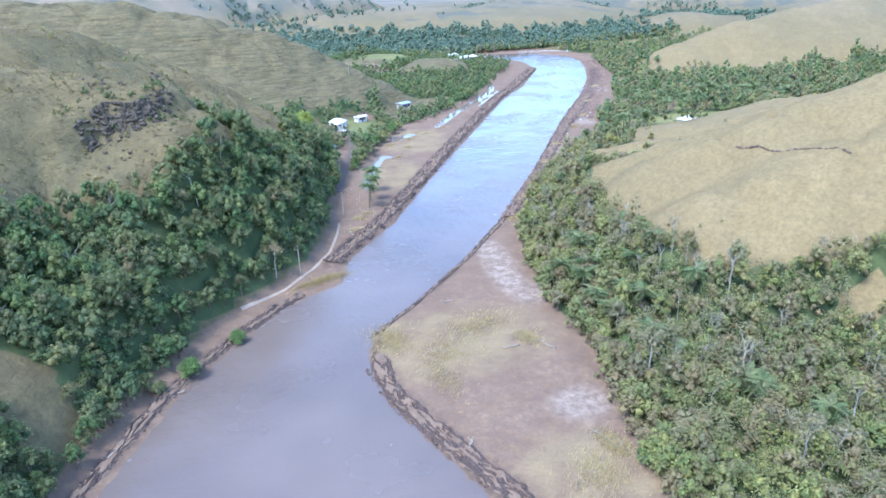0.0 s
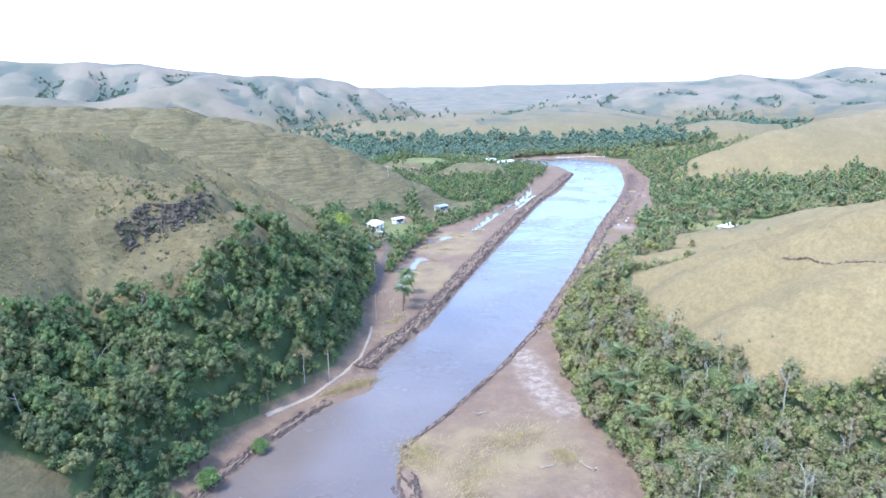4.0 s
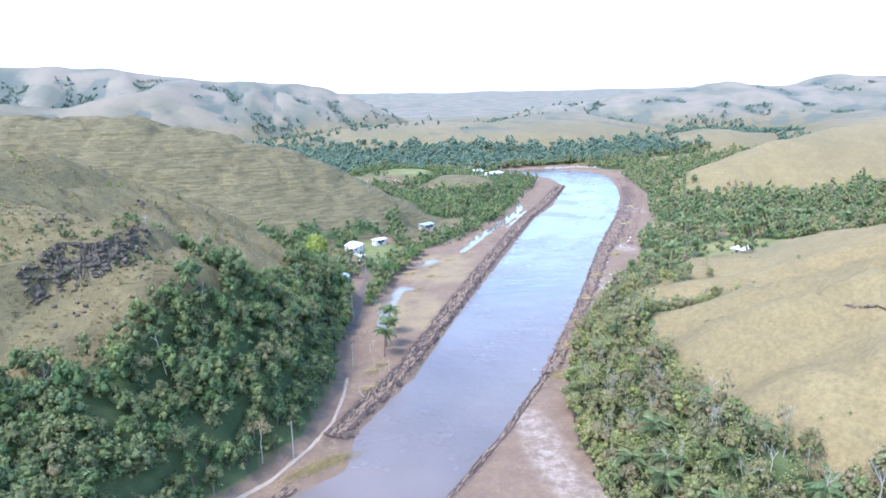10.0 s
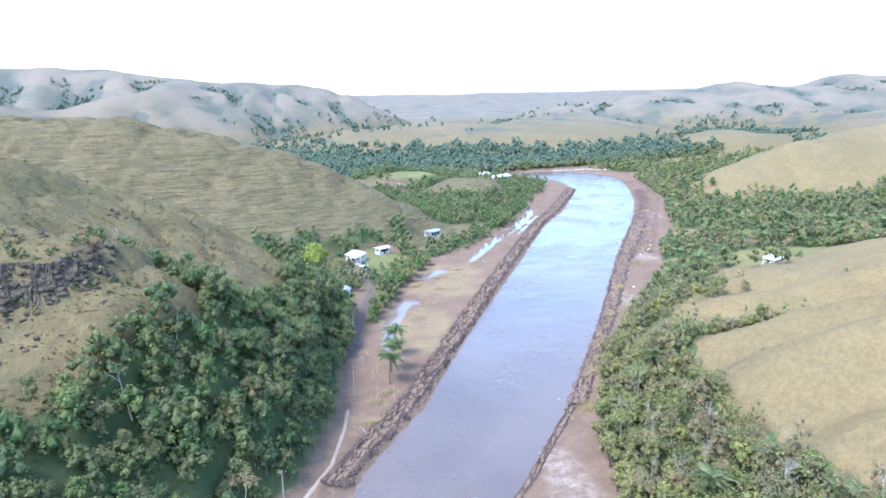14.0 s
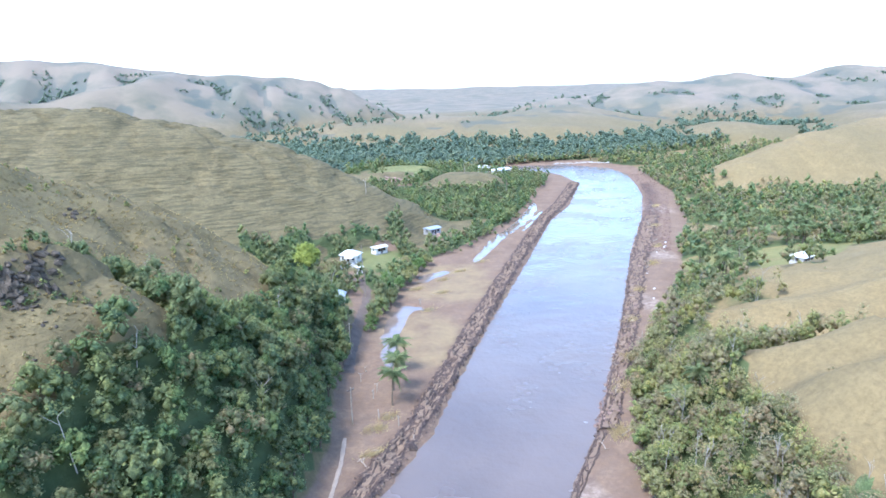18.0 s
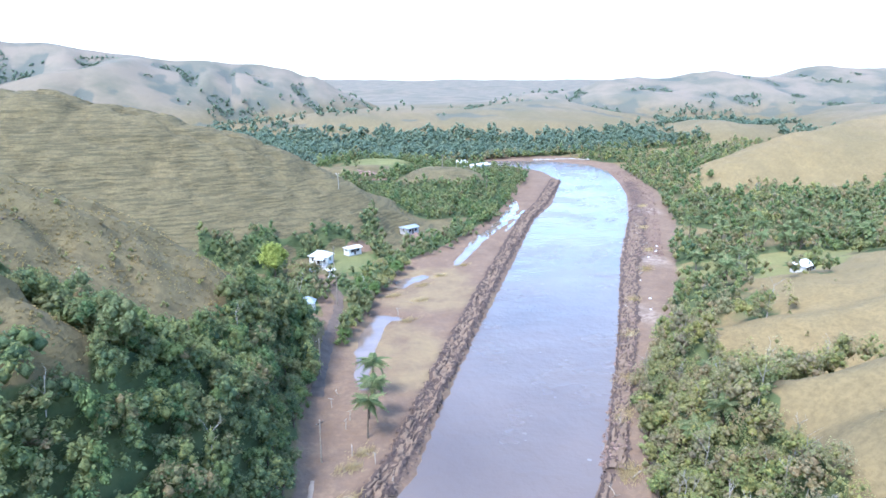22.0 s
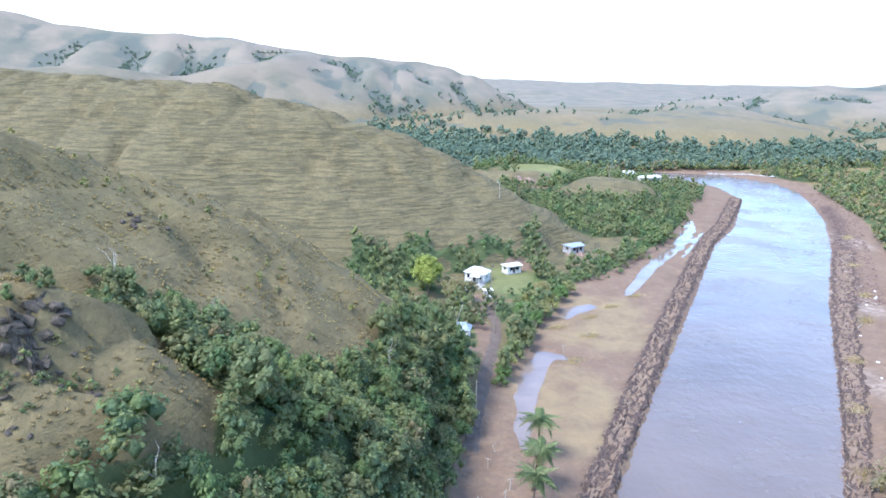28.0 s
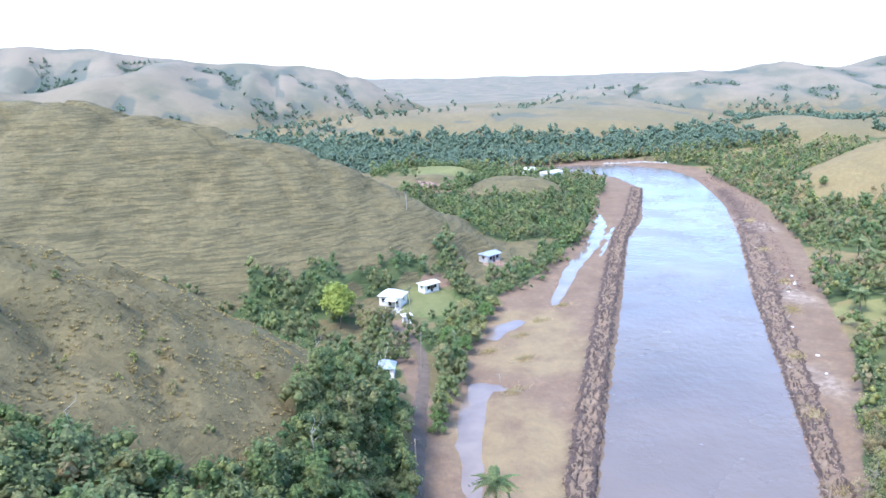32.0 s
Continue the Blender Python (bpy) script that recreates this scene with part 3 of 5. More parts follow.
# ---- trees ----
def leaf_material(name, tones, per_object):
    m = bpy.data.materials.new(name)
    m.use_nodes = True
    nt = m.node_tree
    nt.nodes.remove(nt.nodes["Principled BSDF"])
    isl = nt.nodes.new("ShaderNodeNewGeometry").outputs["Random Per Island"]
    tone = nt.nodes.new("ShaderNodeObjectInfo").outputs["Random"] if per_object else attribute(nt, "tone")
    k = math_node(nt, "ADD", math_node(nt, "MULTIPLY", tone, 0.85), math_node(nt, "MULTIPLY", isl, 0.15))
    c = ramp(nt, k, [(n / (len(tones) - 1), t) for n, t in enumerate(tones)])
    c = mix(nt, 1.0, c, ramp(nt, isl, [(0.0, (0.82, 0.84, 0.82)), (1.0, (1.15, 1.13, 1.08))]), "MULTIPLY")
    clump, spray = noise_tex(nt, 1.1, 3), noise_tex(nt, 4.5, 3, 0.75)
    c = mix(nt, 1.0, c, ramp(nt, clump, [(0.3, (0.74, 0.76, 0.74)), (0.7, (1.2, 1.18, 1.12))]), "MULTIPLY")
    c = mix(nt, 1.0, c, ramp(nt, spray, [(0.34, (0.78, 0.8, 0.78)), (0.6, (1.46, 1.42, 1.32))]), "MULTIPLY")
    bn = node(nt, "ShaderNodeBump", Strength=0.8, Distance=0.35)
    nt.links.new(spray, bn.inputs["Height"])
    dif, tra, mx = nt.nodes.new("ShaderNodeBsdfDiffuse"), nt.nodes.new("ShaderNodeBsdfTranslucent"), nt.nodes.new("ShaderNodeMixShader")
    mx.inputs[0].default_value = 0.42
    nt.links.new(bn.outputs[0], dif.inputs["Normal"])
    nt.links.new(c, dif.inputs[0])
    nt.links.new(c, tra.inputs[0])
    nt.links.new(dif.outputs[0], mx.inputs[1])
    nt.links.new(tra.outputs[0], mx.inputs[2])
    nt.links.new(mx.outputs[0], nt.nodes["Material Output"].inputs[0])
    return m


DEEP = [(0.112, 0.167, 0.09), (0.133, 0.194, 0.09), (0.205, 0.248, 0.105), (0.123, 0.173, 0.107), (0.262, 0.278, 0.118), (0.166, 0.204, 0.117), (0.235, 0.225, 0.115), (0.144, 0.188, 0.096), (0.245, 0.198, 0.128)]
OLIVE = [(0.189, 0.229, 0.104), (0.256, 0.266, 0.132), (0.318, 0.307, 0.132), (0.269, 0.259, 0.167), (0.325, 0.246, 0.154), (0.203, 0.253, 0.11), (0.353, 0.34, 0.132), (0.285, 0.234, 0.173), (0.245, 0.266, 0.139)]
# distant leaf tones, lightened and blued: haze mixed into the leaf colour
FAR_HAZED = [(0.138, 0.189, 0.149), (0.171, 0.216, 0.16), (0.149, 0.2, 0.165), (0.198, 0.232, 0.165)]
LEAF_DEEP, LEAF_OLIVE, LEAF_FAR = (leaf_material(n, t, False) for n, t in (("leaf_deep", DEEP), ("leaf_olive", OLIVE), ("leaf_far", FAR_HAZED)))
TREE_DEEP, TREE_OLIVE = (leaf_material(n, t, True) for n, t in (("tree_leaf_deep", DEEP), ("tree_leaf_olive", OLIVE)))
BRIGHT = leaf_material("leaf_lime", [(0.27, 0.31, 0.085), (0.36, 0.39, 0.12)], True)
PALM_LEAF = leaf_material("palm_leaf", [(0.16, 0.21, 0.105), (0.21, 0.25, 0.13), (0.27, 0.27, 0.15)], True)
BRIGHT_BUSH = leaf_material("leaf_spring", [(0.15, 0.22, 0.085), (0.19, 0.25, 0.105)], True)
STRAW = leaf_material("straw", [(0.32, 0.25, 0.13), (0.42, 0.34, 0.19)], True)


def plain_material(name, low, high, scale=3.0, rough=0.85, bumps=0.4):
    m, nt, b = material(name, rough, 0.2)
    co = nt.nodes.new("ShaderNodeTexCoord").outputs["Object"]
    c = ramp(nt, noise_tex(nt, scale, 5, 0.65, co), [(0.3, low), (0.7, high)])
    rnd = nt.nodes.new("ShaderNodeObjectInfo").outputs["Random"]
    c = mix(nt, 1.0, c, ramp(nt, rnd, [(0.0, (0.8, 0.8, 0.8)), (1.0, (1.15, 1.15, 1.15))]), "MULTIPLY")
    nt.links.new(c, b.inputs["Base Color"])
    bump(nt, b, noise_tex(nt, scale * 3, 5, 0.7, co), bumps, 0.1)
    return m


BARK, PALE_BARK = plain_material("bark", (0.10, 0.075, 0.05), (0.19, 0.15, 0.11)), plain_material("pale_bark", (0.28, 0.245, 0.20), (0.46, 0.42, 0.35))
ROCK, CLOD = plain_material("dark_rock", (0.035, 0.029, 0.022), (0.135, 0.106, 0.076), 1.2), plain_material("wet_clay", (0.055, 0.037, 0.03), (0.15, 0.105, 0.083), 1.5)
DRIFT = plain_material("driftwood", (0.20, 0.15, 0.11), (0.42, 0.36, 0.28), 2.0)
RED_CLAY = plain_material("red_clay", (0.12, 0.075, 0.055), (0.30, 0.20, 0.155), 1.2)
PALE_ROCK = plain_material("pale_rock", (0.30, 0.28, 0.25), (0.55, 0.52, 0.48), 0.7)


CORE_CO = np.array([(1, 0, 0), (0, 1, 0), (-1, 0, 0), (0, -1, 0), (0, 0, 1), (0, 0, -1)], float)
CORE_FC = np.array([(0, 1, 4), (1, 2, 4), (2, 3, 4), (3, 0, 4), (1, 0, 5), (2, 1, 5), (3, 2, 5), (0, 3, 5)])


def crown(seed, leaves, size, clumps, tall=1.0, wide=1.0, core=0.85):
    """A crown of leaf sprays round several clumps; about 1 unit in radius, base at z = 0."""
    r = np.random.RandomState(seed)
    a = np.arange(clumps) * 2.4 + r.uniform(0, 0.7, clumps)
    up = np.linspace(0.02, 1.0, clumps) ** 0.8
    out = 0.62 * np.sqrt(np.clip(1.02 - up ** 2, 0, 1)) * r.uniform(0.75, 1.15, clumps)
    mid = np.stack([np.cos(a) * out * wide, np.sin(a) * out * wide, (0.32 + 0.75 * up * r.uniform(0.85, 1.12, clumps)) * tall], -1)
    rad = r.uniform(0.3, 0.46, clumps) * (1.1 - 0.25 * up)
    pick = r.choice(clumps, leaves * 2, p=rad ** 2 / np.sum(rad ** 2))
    v = r.normal(size=(leaves * 2, 3))
    v[:, 2] = np.where(v[:, 2] < -0.5, -v[:, 2], v[:, 2])
    v /= np.linalg.norm(v, axis=1)[:, None]
    p = mid[pick] + v * (rad[pick] * r.uniform(0.72, 1.34, leaves * 2))[:, None]
    deep = np.min(np.linalg.norm(p[:, None] - mid[None], axis=2) / rad[None], axis=1)
    p, v = p[deep > 0.68][:leaves], v[deep > 0.68][:leaves]
    n = len(p)
    nn = v + r.normal(scale=0.4, size=v.shape) + (0, 0, 0.8)
    nn /= np.linalg.norm(nn, axis=1)[:, None]
    u = np.cross(nn, r.normal(size=v.shape))
    u /= np.linalg.norm(u, axis=1)[:, None]
    w = np.cross(nn, u)
    s = size * r.uniform(0.5, 1.35, (n, 1))
    q = np.stack([p - u * s, p - w * s * 0.6, p + u * s, p + w * s * 0.6], 1).reshape(-1, 3)
    k = np.arange(4 * n).reshape(-1, 4)
    faces = np.concatenate([k[:, [0, 1, 2]], k[:, [0, 2, 3]]])
    inner = [mid[c] + CORE_CO * rad[c] * core * r.uniform(0.8, 1.15, (len(CORE_CO), 1)) for c in range(clumps)]
    inner_faces = [CORE_FC + 4 * n + c * len(CORE_CO) for c in range(clumps)]
    return np.concatenate([q, *inner]), np.concatenate([faces, *inner_faces])


CROWNS_NEAR = [crown(s, n, z, c, t, w) for s, n, z, c, t, w in ((1, 230, 0.10, 7, 1.0, 1.1), (2, 240, 0.095, 8, 1.35, 0.9), (3, 220, 0.105, 6, 0.85, 1.25), (4, 230, 0.09, 8, 1.6, 0.7), (8, 250, 0.10, 9, 1.1, 1.15), (9, 190, 0.11, 5, 0.75, 1.1), (10, 220, 0.085, 6, 1.25, 0.8))]
CROWNS_THIN = [crown(s, n, z, c, t, w, 0.42) for s, n, z, c, t, w in ((21, 230, 0.068, 5, 1.3, 0.9), (22, 220, 0.075, 6, 1.0, 1.1), (23, 240, 0.064, 7, 1.7, 0.75))]
CROWNS_TINY = [crown(s, 15, 0.27, 3, t, 1.0, 1.0) for s, t in ((15, 1.0), (16, 1.3), (17, 0.8))]
CROWNS_FAR = [crown(s, 56, 0.15, 4, t, w) for s, t, w in ((5, 1.0, 1.1), (6, 1.35, 0.9), (7, 0.85, 1.2), (11, 1.6, 0.75))]


def trees_at(lo, hi, step, seed):
    """Tree places on a jittered grid, as rows of x, y, ground height."""
    r = np.random.RandomState(seed)
    x, y = np.meshgrid(np.arange(lo[0], hi[0], step), np.arange(lo[1], hi[1], step))
    x, y = x.ravel() + r.uniform(-0.45, 0.45, x.size) * step, y.ravel() + r.uniform(-0.45, 0.45, y.size) * step
    h, mud = height(x, y)
    keep = r.uniform(size=x.size) < woods_mask(x, y, h)
    x, y, h = x[keep], y[keep], h[keep]
    if step < 2.6:
        # on a steep slope the crown clears the uphill side
        above = np.maximum.reduce([height(x + dx, y + dy)[0] for dx, dy in ((1.4, 0), (-1.4, 0), (0, 1.4), (0, -1.4))])
        h = h + 0.75 * np.clip(above - h, 0, 2.5)
    return np.stack([x, y, h], -1)


def gully_trees(seed):
    """Trees in the hollows of the distant ridges."""
    r = np.random.RandomState(seed)
    x, y = r.uniform(-500, 1000, 22000), r.uniform(720, 1010, 22000)
    h = height(x, y)[0]
    hollow = sum(height(x + dx, y + dy)[0] for dx, dy in ((22, 0), (-22, 0), (0, 22), (0, -22))) / 4 - h
    keep = (hollow > 1.7 + 1.2 * waves(x, y, 18, 120, 2)) & (h > 14) & (h < 80)
    return np.stack([x, y, h - 1.0], -1)[keep]


def merged(name, crowns, places, mat, seed, lo, hi, lift, label):
    r = np.random.RandomState(seed)
    co, fc, tones, base = [], [], [], 0
    drift = waves(places[:, 0], places[:, 1], seed, 24, 3) if len(places) else []
    for n, (x, y, z) in enumerate(places):
        c, f = crowns[r.randint(len(crowns))]
        a, s = r.uniform(0, 6.283), lo + (hi - lo) * (0.65 * r.uniform() ** 1.5 + 0.35 * min(1.0, max(0.0, 0.5 + 0.6 * float(drift[n]))))
        ca, sa = math.cos(a) * s, math.sin(a) * s
        p = np.empty_like(c)
        p[:, 0] = c[:, 0] * ca - c[:, 1] * sa + x
        p[:, 1] = c[:, 0] * sa + c[:, 1] * ca + y
        p[:, 2] = c[:, 2] * s * r.uniform(0.85, 1.35) + z + lift * r.uniform(-0.1, 1.05) * s / hi
        co.append(p)
        fc.append(f + base)
        tones.append(np.full(len(c), min(1.0, max(0.0, 0.5 + 0.4 * float(drift[n]) + r.uniform(-0.42, 0.42)))))
        base += len(c)
    if co:
        me = mesh_of(name, np.concatenate(co), np.concatenate(fc), mat, True)
        me.attributes.new("tone", "FLOAT", "POINT").data.foreach_set("value", np.concatenate(tones).astype(np.float32))
        tagged(new(name, me), label, "trees", kind="stuff")


def trunk_mesh(seed, tall, thick, name="trunk"):
    r = random.Random(seed)
    bm = bmesh.new()
    bend = (r.uniform(-0.15, 0.15), r.uniform(-0.15, 0.15))
    tube(bm, [(0, 0, -0.6), (bend[0], bend[1], tall * 0.5), (bend[0] * 2, bend[1] * 2, tall * 1.15)], [thick, thick * 0.75, thick * 0.4], 7)
    for k in range(4):
        a = k * 1.6 + r.uniform(0, 0.6)
        z = tall * r.uniform(0.55, 0.95)
        tube(bm, [(bend[0], bend[1], z), (math.cos(a) * 0.9, math.sin(a) * 0.9, z + 0.8), (math.cos(a) * 1.5, math.sin(a) * 1.5, z + 1.7)], [thick * 0.4, thick * 0.25, thick * 0.1], 5)
    me = bpy.data.meshes.new(name)
    bm.to_mesh(me)
    bm.free()
    me.materials.append(BARK)
    return me


def tree_kinds(leaf, label, spread_, tall):
    """Prototype meshes of a kind of tree: trunk and crown."""
    kinds = []
    for k, (c, f) in enumerate(CROWNS_NEAR):
        kinds.append((trunk_mesh(70 + k, tall, 0.22), mesh_of("crown", c * spread_ + (0, 0, tall * 0.75), f, leaf, True), label))
    return kinds


def plant(kinds, places, seed, lo, hi, group):
    r = random.Random(seed)
    made = {}
    for n, (x, y, z) in enumerate(places):
        k = r.randrange(len(kinds))
        s, z = r.uniform(lo, hi), ground_at(x, y)
        m = pose(x, y, z, 0, 0, r.uniform(0, 360)) @ Matrix.Diagonal((s, s, s * r.uniform(0.9, 1.2), 1))
        if k in made:
            copy_thing(made[k], m @ Matrix.Diagonal((*(1 / v for v in made[k].scale), 1)))
        else:
            trunk, top, label = kinds[k]
            made[k] = thing("tree", label, "tree", m, group)
            part("trunk", trunk, None, made[k])
            part("crown", top, None, made[k])


# the trees along the river edges are single things; the rest of the woods is joined
left_woods = trees_at((-110, 40), (45, 262), 2.3, 11)
right_woods = trees_at((30, 30), (140, 215), 2.45, 12)
df, sf = spread(FIELD, left_woods[:, 0], left_woods[:, 1])
edge = (df < 7.0) & (left_woods[:, 1] > 85) & (left_woods[:, 1] < 215)
plant(tree_kinds(TREE_DEEP, "broadleaf tree with a dense dark green crown on the slope", 2.4, 1.9), left_woods[edge][:150], 5, 0.65, 1.05, "trees along the west bank")
left_woods = np.concatenate([left_woods[~edge], left_woods[edge][150:]])
db, sb = spread(BAR, right_woods[:, 0], right_woods[:, 1])
edge = (db < 7.5) & (right_woods[:, 1] > 60) & (right_woods[:, 1] < 190)
plant(tree_kinds(TREE_OLIVE, "grey-green tree with a rounded crown beside the mud bar", 2.1, 1.7), right_woods[edge][:150], 6, 0.65, 1.15, "trees along the east bank")
right_woods = np.concatenate([right_woods[~edge], right_woods[edge][150:]])
for k in range(2):
    merged("woodland", CROWNS_NEAR, left_woods[k::2], LEAF_DEEP, 30 + k, 1.4, 3.1, 1.8, "dense dark green woodland on the steep river slope")
merged("woodland", CROWNS_NEAR, right_woods[0::2], LEAF_OLIVE, 40, 1.4, 3.0, 2.4, "mixed olive green woodland below the grass hill")
merged("woodland", CROWNS_THIN, right_woods[1::2], LEAF_OLIVE, 41, 1.5, 3.1, 2.6, "thin grey-green trees with airy crowns below the grass hill")
merged("undergrowth", CROWNS_FAR, trees_at((-60, 60), (24, 240), 2.55, 21), LEAF_DEEP, 45, 1.1, 1.9, 0.3, "low dark green bushes under the riverside trees")
merged("undergrowth", CROWNS_FAR, trees_at((42, 60), (110, 190), 2.55, 22), LEAF_OLIVE, 46, 1.1, 1.9, 0.3, "low olive bushes under the trees beside the bar")
plain_l, plain_r = trees_at((-120, 262), (200, 560), 3.0, 13), trees_at((90, 200), (400, 560), 3.2, 14)
plain_r = plain_r[(plain_r[:, 0] > 140) | (plain_r[:, 1] > 215)]
plain_l = plain_l[spread(LEFT, plain_l[:, 0], plain_l[:, 1])[1] > 0]
plain_r = plain_r[spread(LEFT, plain_r[:, 0], plain_r[:, 1])[1] < 0]
merged("woodland", CROWNS_FAR, plain_l, LEAF_DEEP, 50, 1.2, 3.2, 2.0, "riverside trees and scrub round the village")
merged("woodland", CROWNS_FAR, plain_r[0::2], LEAF_OLIVE, 51, 1.2, 3.2, 2.0, "light green scrub on the eastern valley floor")
merged("woodland", CROWNS_FAR, plain_r[1::2], LEAF_DEEP, 52, 1.6, 3.8, 2.4, "dark groves on the eastern valley floor")
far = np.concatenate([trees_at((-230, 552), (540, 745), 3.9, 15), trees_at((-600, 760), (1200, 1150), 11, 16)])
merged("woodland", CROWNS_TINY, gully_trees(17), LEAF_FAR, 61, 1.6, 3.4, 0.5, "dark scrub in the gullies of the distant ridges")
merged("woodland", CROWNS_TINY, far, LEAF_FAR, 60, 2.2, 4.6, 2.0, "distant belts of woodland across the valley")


# scattered shrubs on the grass slopes
def shrubs(n, lo, hi, rule, seed, mat, label):
    r = np.random.RandomState(seed)
    x, y = r.uniform(lo[0], hi[0], n), r.uniform(lo[1], hi[1], n)
    h, mud = height(x, y)
    w = woods_mask(x, y, h)
    keep = (w < 0.1) & (mud < 0.1) & rule(x, y, h)
    merged("shrubs", CROWNS_FAR, np.stack([x, y, h - 0.2], -1)[keep], mat, seed, 0.35, 1.0, 0.1, label)


shrubs(900, (-90, 120), (10, 225), lambda x, y, h: (h > 18) & (waves(x, y, 71, 22, 2) > 0.1), 71, LEAF_OLIVE, "low shrubs scattered over the rocky grass slope")
shrubs(380, (-40, 152), (-12, 182), lambda x, y, h: (spread(CLIFF, x, y)[0] < 5) & (waves(x, y, 74, 12, 2) > -0.1), 74, LEAF_DEEP, "dark low scrub clinging to the rocky shoulder")
shrubs(700, (-160, 300), (80, 400), lambda x, y, h: (h > 5) & (h < 13) & (waves(x, y, 72, 30, 2) > 0.0), 72, LEAF_OLIVE, "low green shrubs at the foot of the terraced hill")
shrubs(260, (75, 90), (200, 220), lambda x, y, h: (h > 8) & (h < 20) & (waves(x, y, 73, 26, 2) > 0.35), 73, LEAF_OLIVE, "small shrubs in the folds of the grass hill")


TUFT = leaf_material("dry_tussock", [(0.18, 0.145, 0.072), (0.25, 0.195, 0.095), (0.33, 0.255, 0.125), (0.40, 0.31, 0.155), (0.235, 0.215, 0.10)], False)


def tussocks(count, lo, hi, rule, seed, small, large, label):
    """Clumps of dry grass: short fans of blades, joined."""
    r = np.random.RandomState(seed)
    x, y = r.uniform(lo[0], hi[0], count), r.uniform(lo[1], hi[1], count)
    h, mud = height(x, y)
    keep = (woods_mask(x, y, h) < 0.1) & (mud < 0.1) & rule(x, y, h) & (waves(x, y, seed, 9, 3) + r.uniform(-0.7, 0.7, count) > -0.1)
    x, y = x[keep], y[keep]
    z = np.array([ground_at(a, b) for a, b in zip(x, y)])
    n, k = len(x), 5
    a = r.uniform(0, 6.283, (n, 1)) + np.arange(k)[None] * 1.257
    s = r.uniform(small, large, (n, 1)) * np.ones((1, k))
    c = np.stack([x, y, z - 0.05], -1)[:, None]
    out = np.stack([np.cos(a) * s, np.sin(a) * s, s * r.uniform(0.55, 0.95, (n, k))], -1)
    wide = np.stack([-np.sin(a) * s, np.cos(a) * s, 0 * a], -1) * 0.55
    co = np.stack([c - wide * 0.4, c + wide * 0.4, c + out + wide * 0.7, c + out - wide * 0.7], 2).reshape(-1, 3)
    me = mesh_of("tussocks", co, np.arange(4 * n * k).reshape(-1, 4), TUFT)
    tone = np.clip(0.45 + 0.3 * waves(x, y, seed + 1, 14, 2) + r.uniform(-0.3, 0.3, n), 0, 1)
    me.attributes.new("tone", "FLOAT", "POINT").data.foreach_set("value", np.repeat(tone, 4 * k).astype(np.float32))
    tagged(new("tussocks", me), label, "grass", kind="stuff")


tussocks(44000, (-80, 125), (24, 262), lambda x, y, h: h > 9, 301, 0.10, 0.27, "dry grass tussocks on the western spur")


# ---- palms, bare trees, single trees ----
def frond_mesh(seed, length, droop):
    r = random.Random(seed)
    bm = bmesh.new()
    n = 9
    spine = [(0.15 + length * t, 0, length * (0.45 * t - droop * t * t)) for t in (k / n for k in range(n + 1))]
    tube(bm, spine, [0.05 * (1 - 0.8 * k / n) for k in range(n + 1)], 4)
    for k in range(1, n + 1):
        for side in (-1, 1):
            x, _, z = spine[k]
            ln = 0.95 * math.sin(math.pi * (0.18 + 0.75 * k / n)) * r.uniform(0.85, 1.1)
            v = [bm.verts.new(p) for p in ((x - 0.22, 0, z), (x + 0.1, 0, z), (x + 0.55, side * ln * 0.8, z - 0.45 * ln), (x + 0.3, side * ln, z - 0.62 * ln))]
            bm.faces.new(v if side > 0 else v[::-1])
    me = bpy.data.meshes.new("frond")
    bm.to_mesh(me)
    bm.free()
    me.materials.append(PALM_LEAF)
    return me


FRONDS = [frond_mesh(k, 2.9, d) for k, d in enumerate((0.5, 0.85, 1.25))]


def palm(x, y, tall, seed, label, group=""):
    r = random.Random(seed)
    ob = thing("palm_tree", label, "palm tree", pose(x, y, ground_at(x, y), 0, 0, r.uniform(0, 360)), group)
    lean = r.uniform(0.2, 0.9)
    bm = bmesh.new()
    tube(bm, [(0, 0, -0.4), (lean * 0.15, 0, tall * 0.3), (lean * 0.5, 0, tall * 0.65), (lean, 0, tall)], [0.22, 0.17, 0.14, 0.13], 8)
    part("trunk", bm, BARK, ob)
    for k in range(24):
        f = part("frond", FRONDS[(0, 1, 1, 2)[k % 4]], None, ob)
        f.matrix_local = pose(lean, 0, tall - 0.05, 0, r.uniform(-45, 25), k * 137.5) @ Matrix.Diagonal((0.85, 0.75, 1, 1))
    return ob


palm(28.5, 194.5, 6.5, 1, "coconut palm with ragged green fronds on the flooded field")
palm(30.0, 201.0, 7.0, 2, "tall coconut palm with drooping fronds on the flooded field")
palm(32.5, 209.0, 7.0, 3, "coconut palm with a dense green crown at the flood pool")
rp = random.Random(8)
for k in range(34):
    x, y = rp.uniform(162, 240), rp.uniform(268, 300)
    if abs(x - 186) > 22 or y > 270:
        palm(x, y, rp.uniform(5.5, 8.5), 20 + k, "coconut palm standing in the grove on the valley floor", "coconut grove")
for k in range(22):
    x, y = rp.uniform(56, 80), rp.uniform(66, 170)
    db1, sb1 = spread(BAR, np.array([x]), np.array([y]))
    if db1[0] > 3 and sb1[0] < 0 and spread(EDGE_EAST, np.array([x]), np.array([y]))[1][0] > 0:
        palm(x, y, rp.uniform(3.0, 5.5), 120 + k, "feathery young palm among the riverside scrub", "young palms")
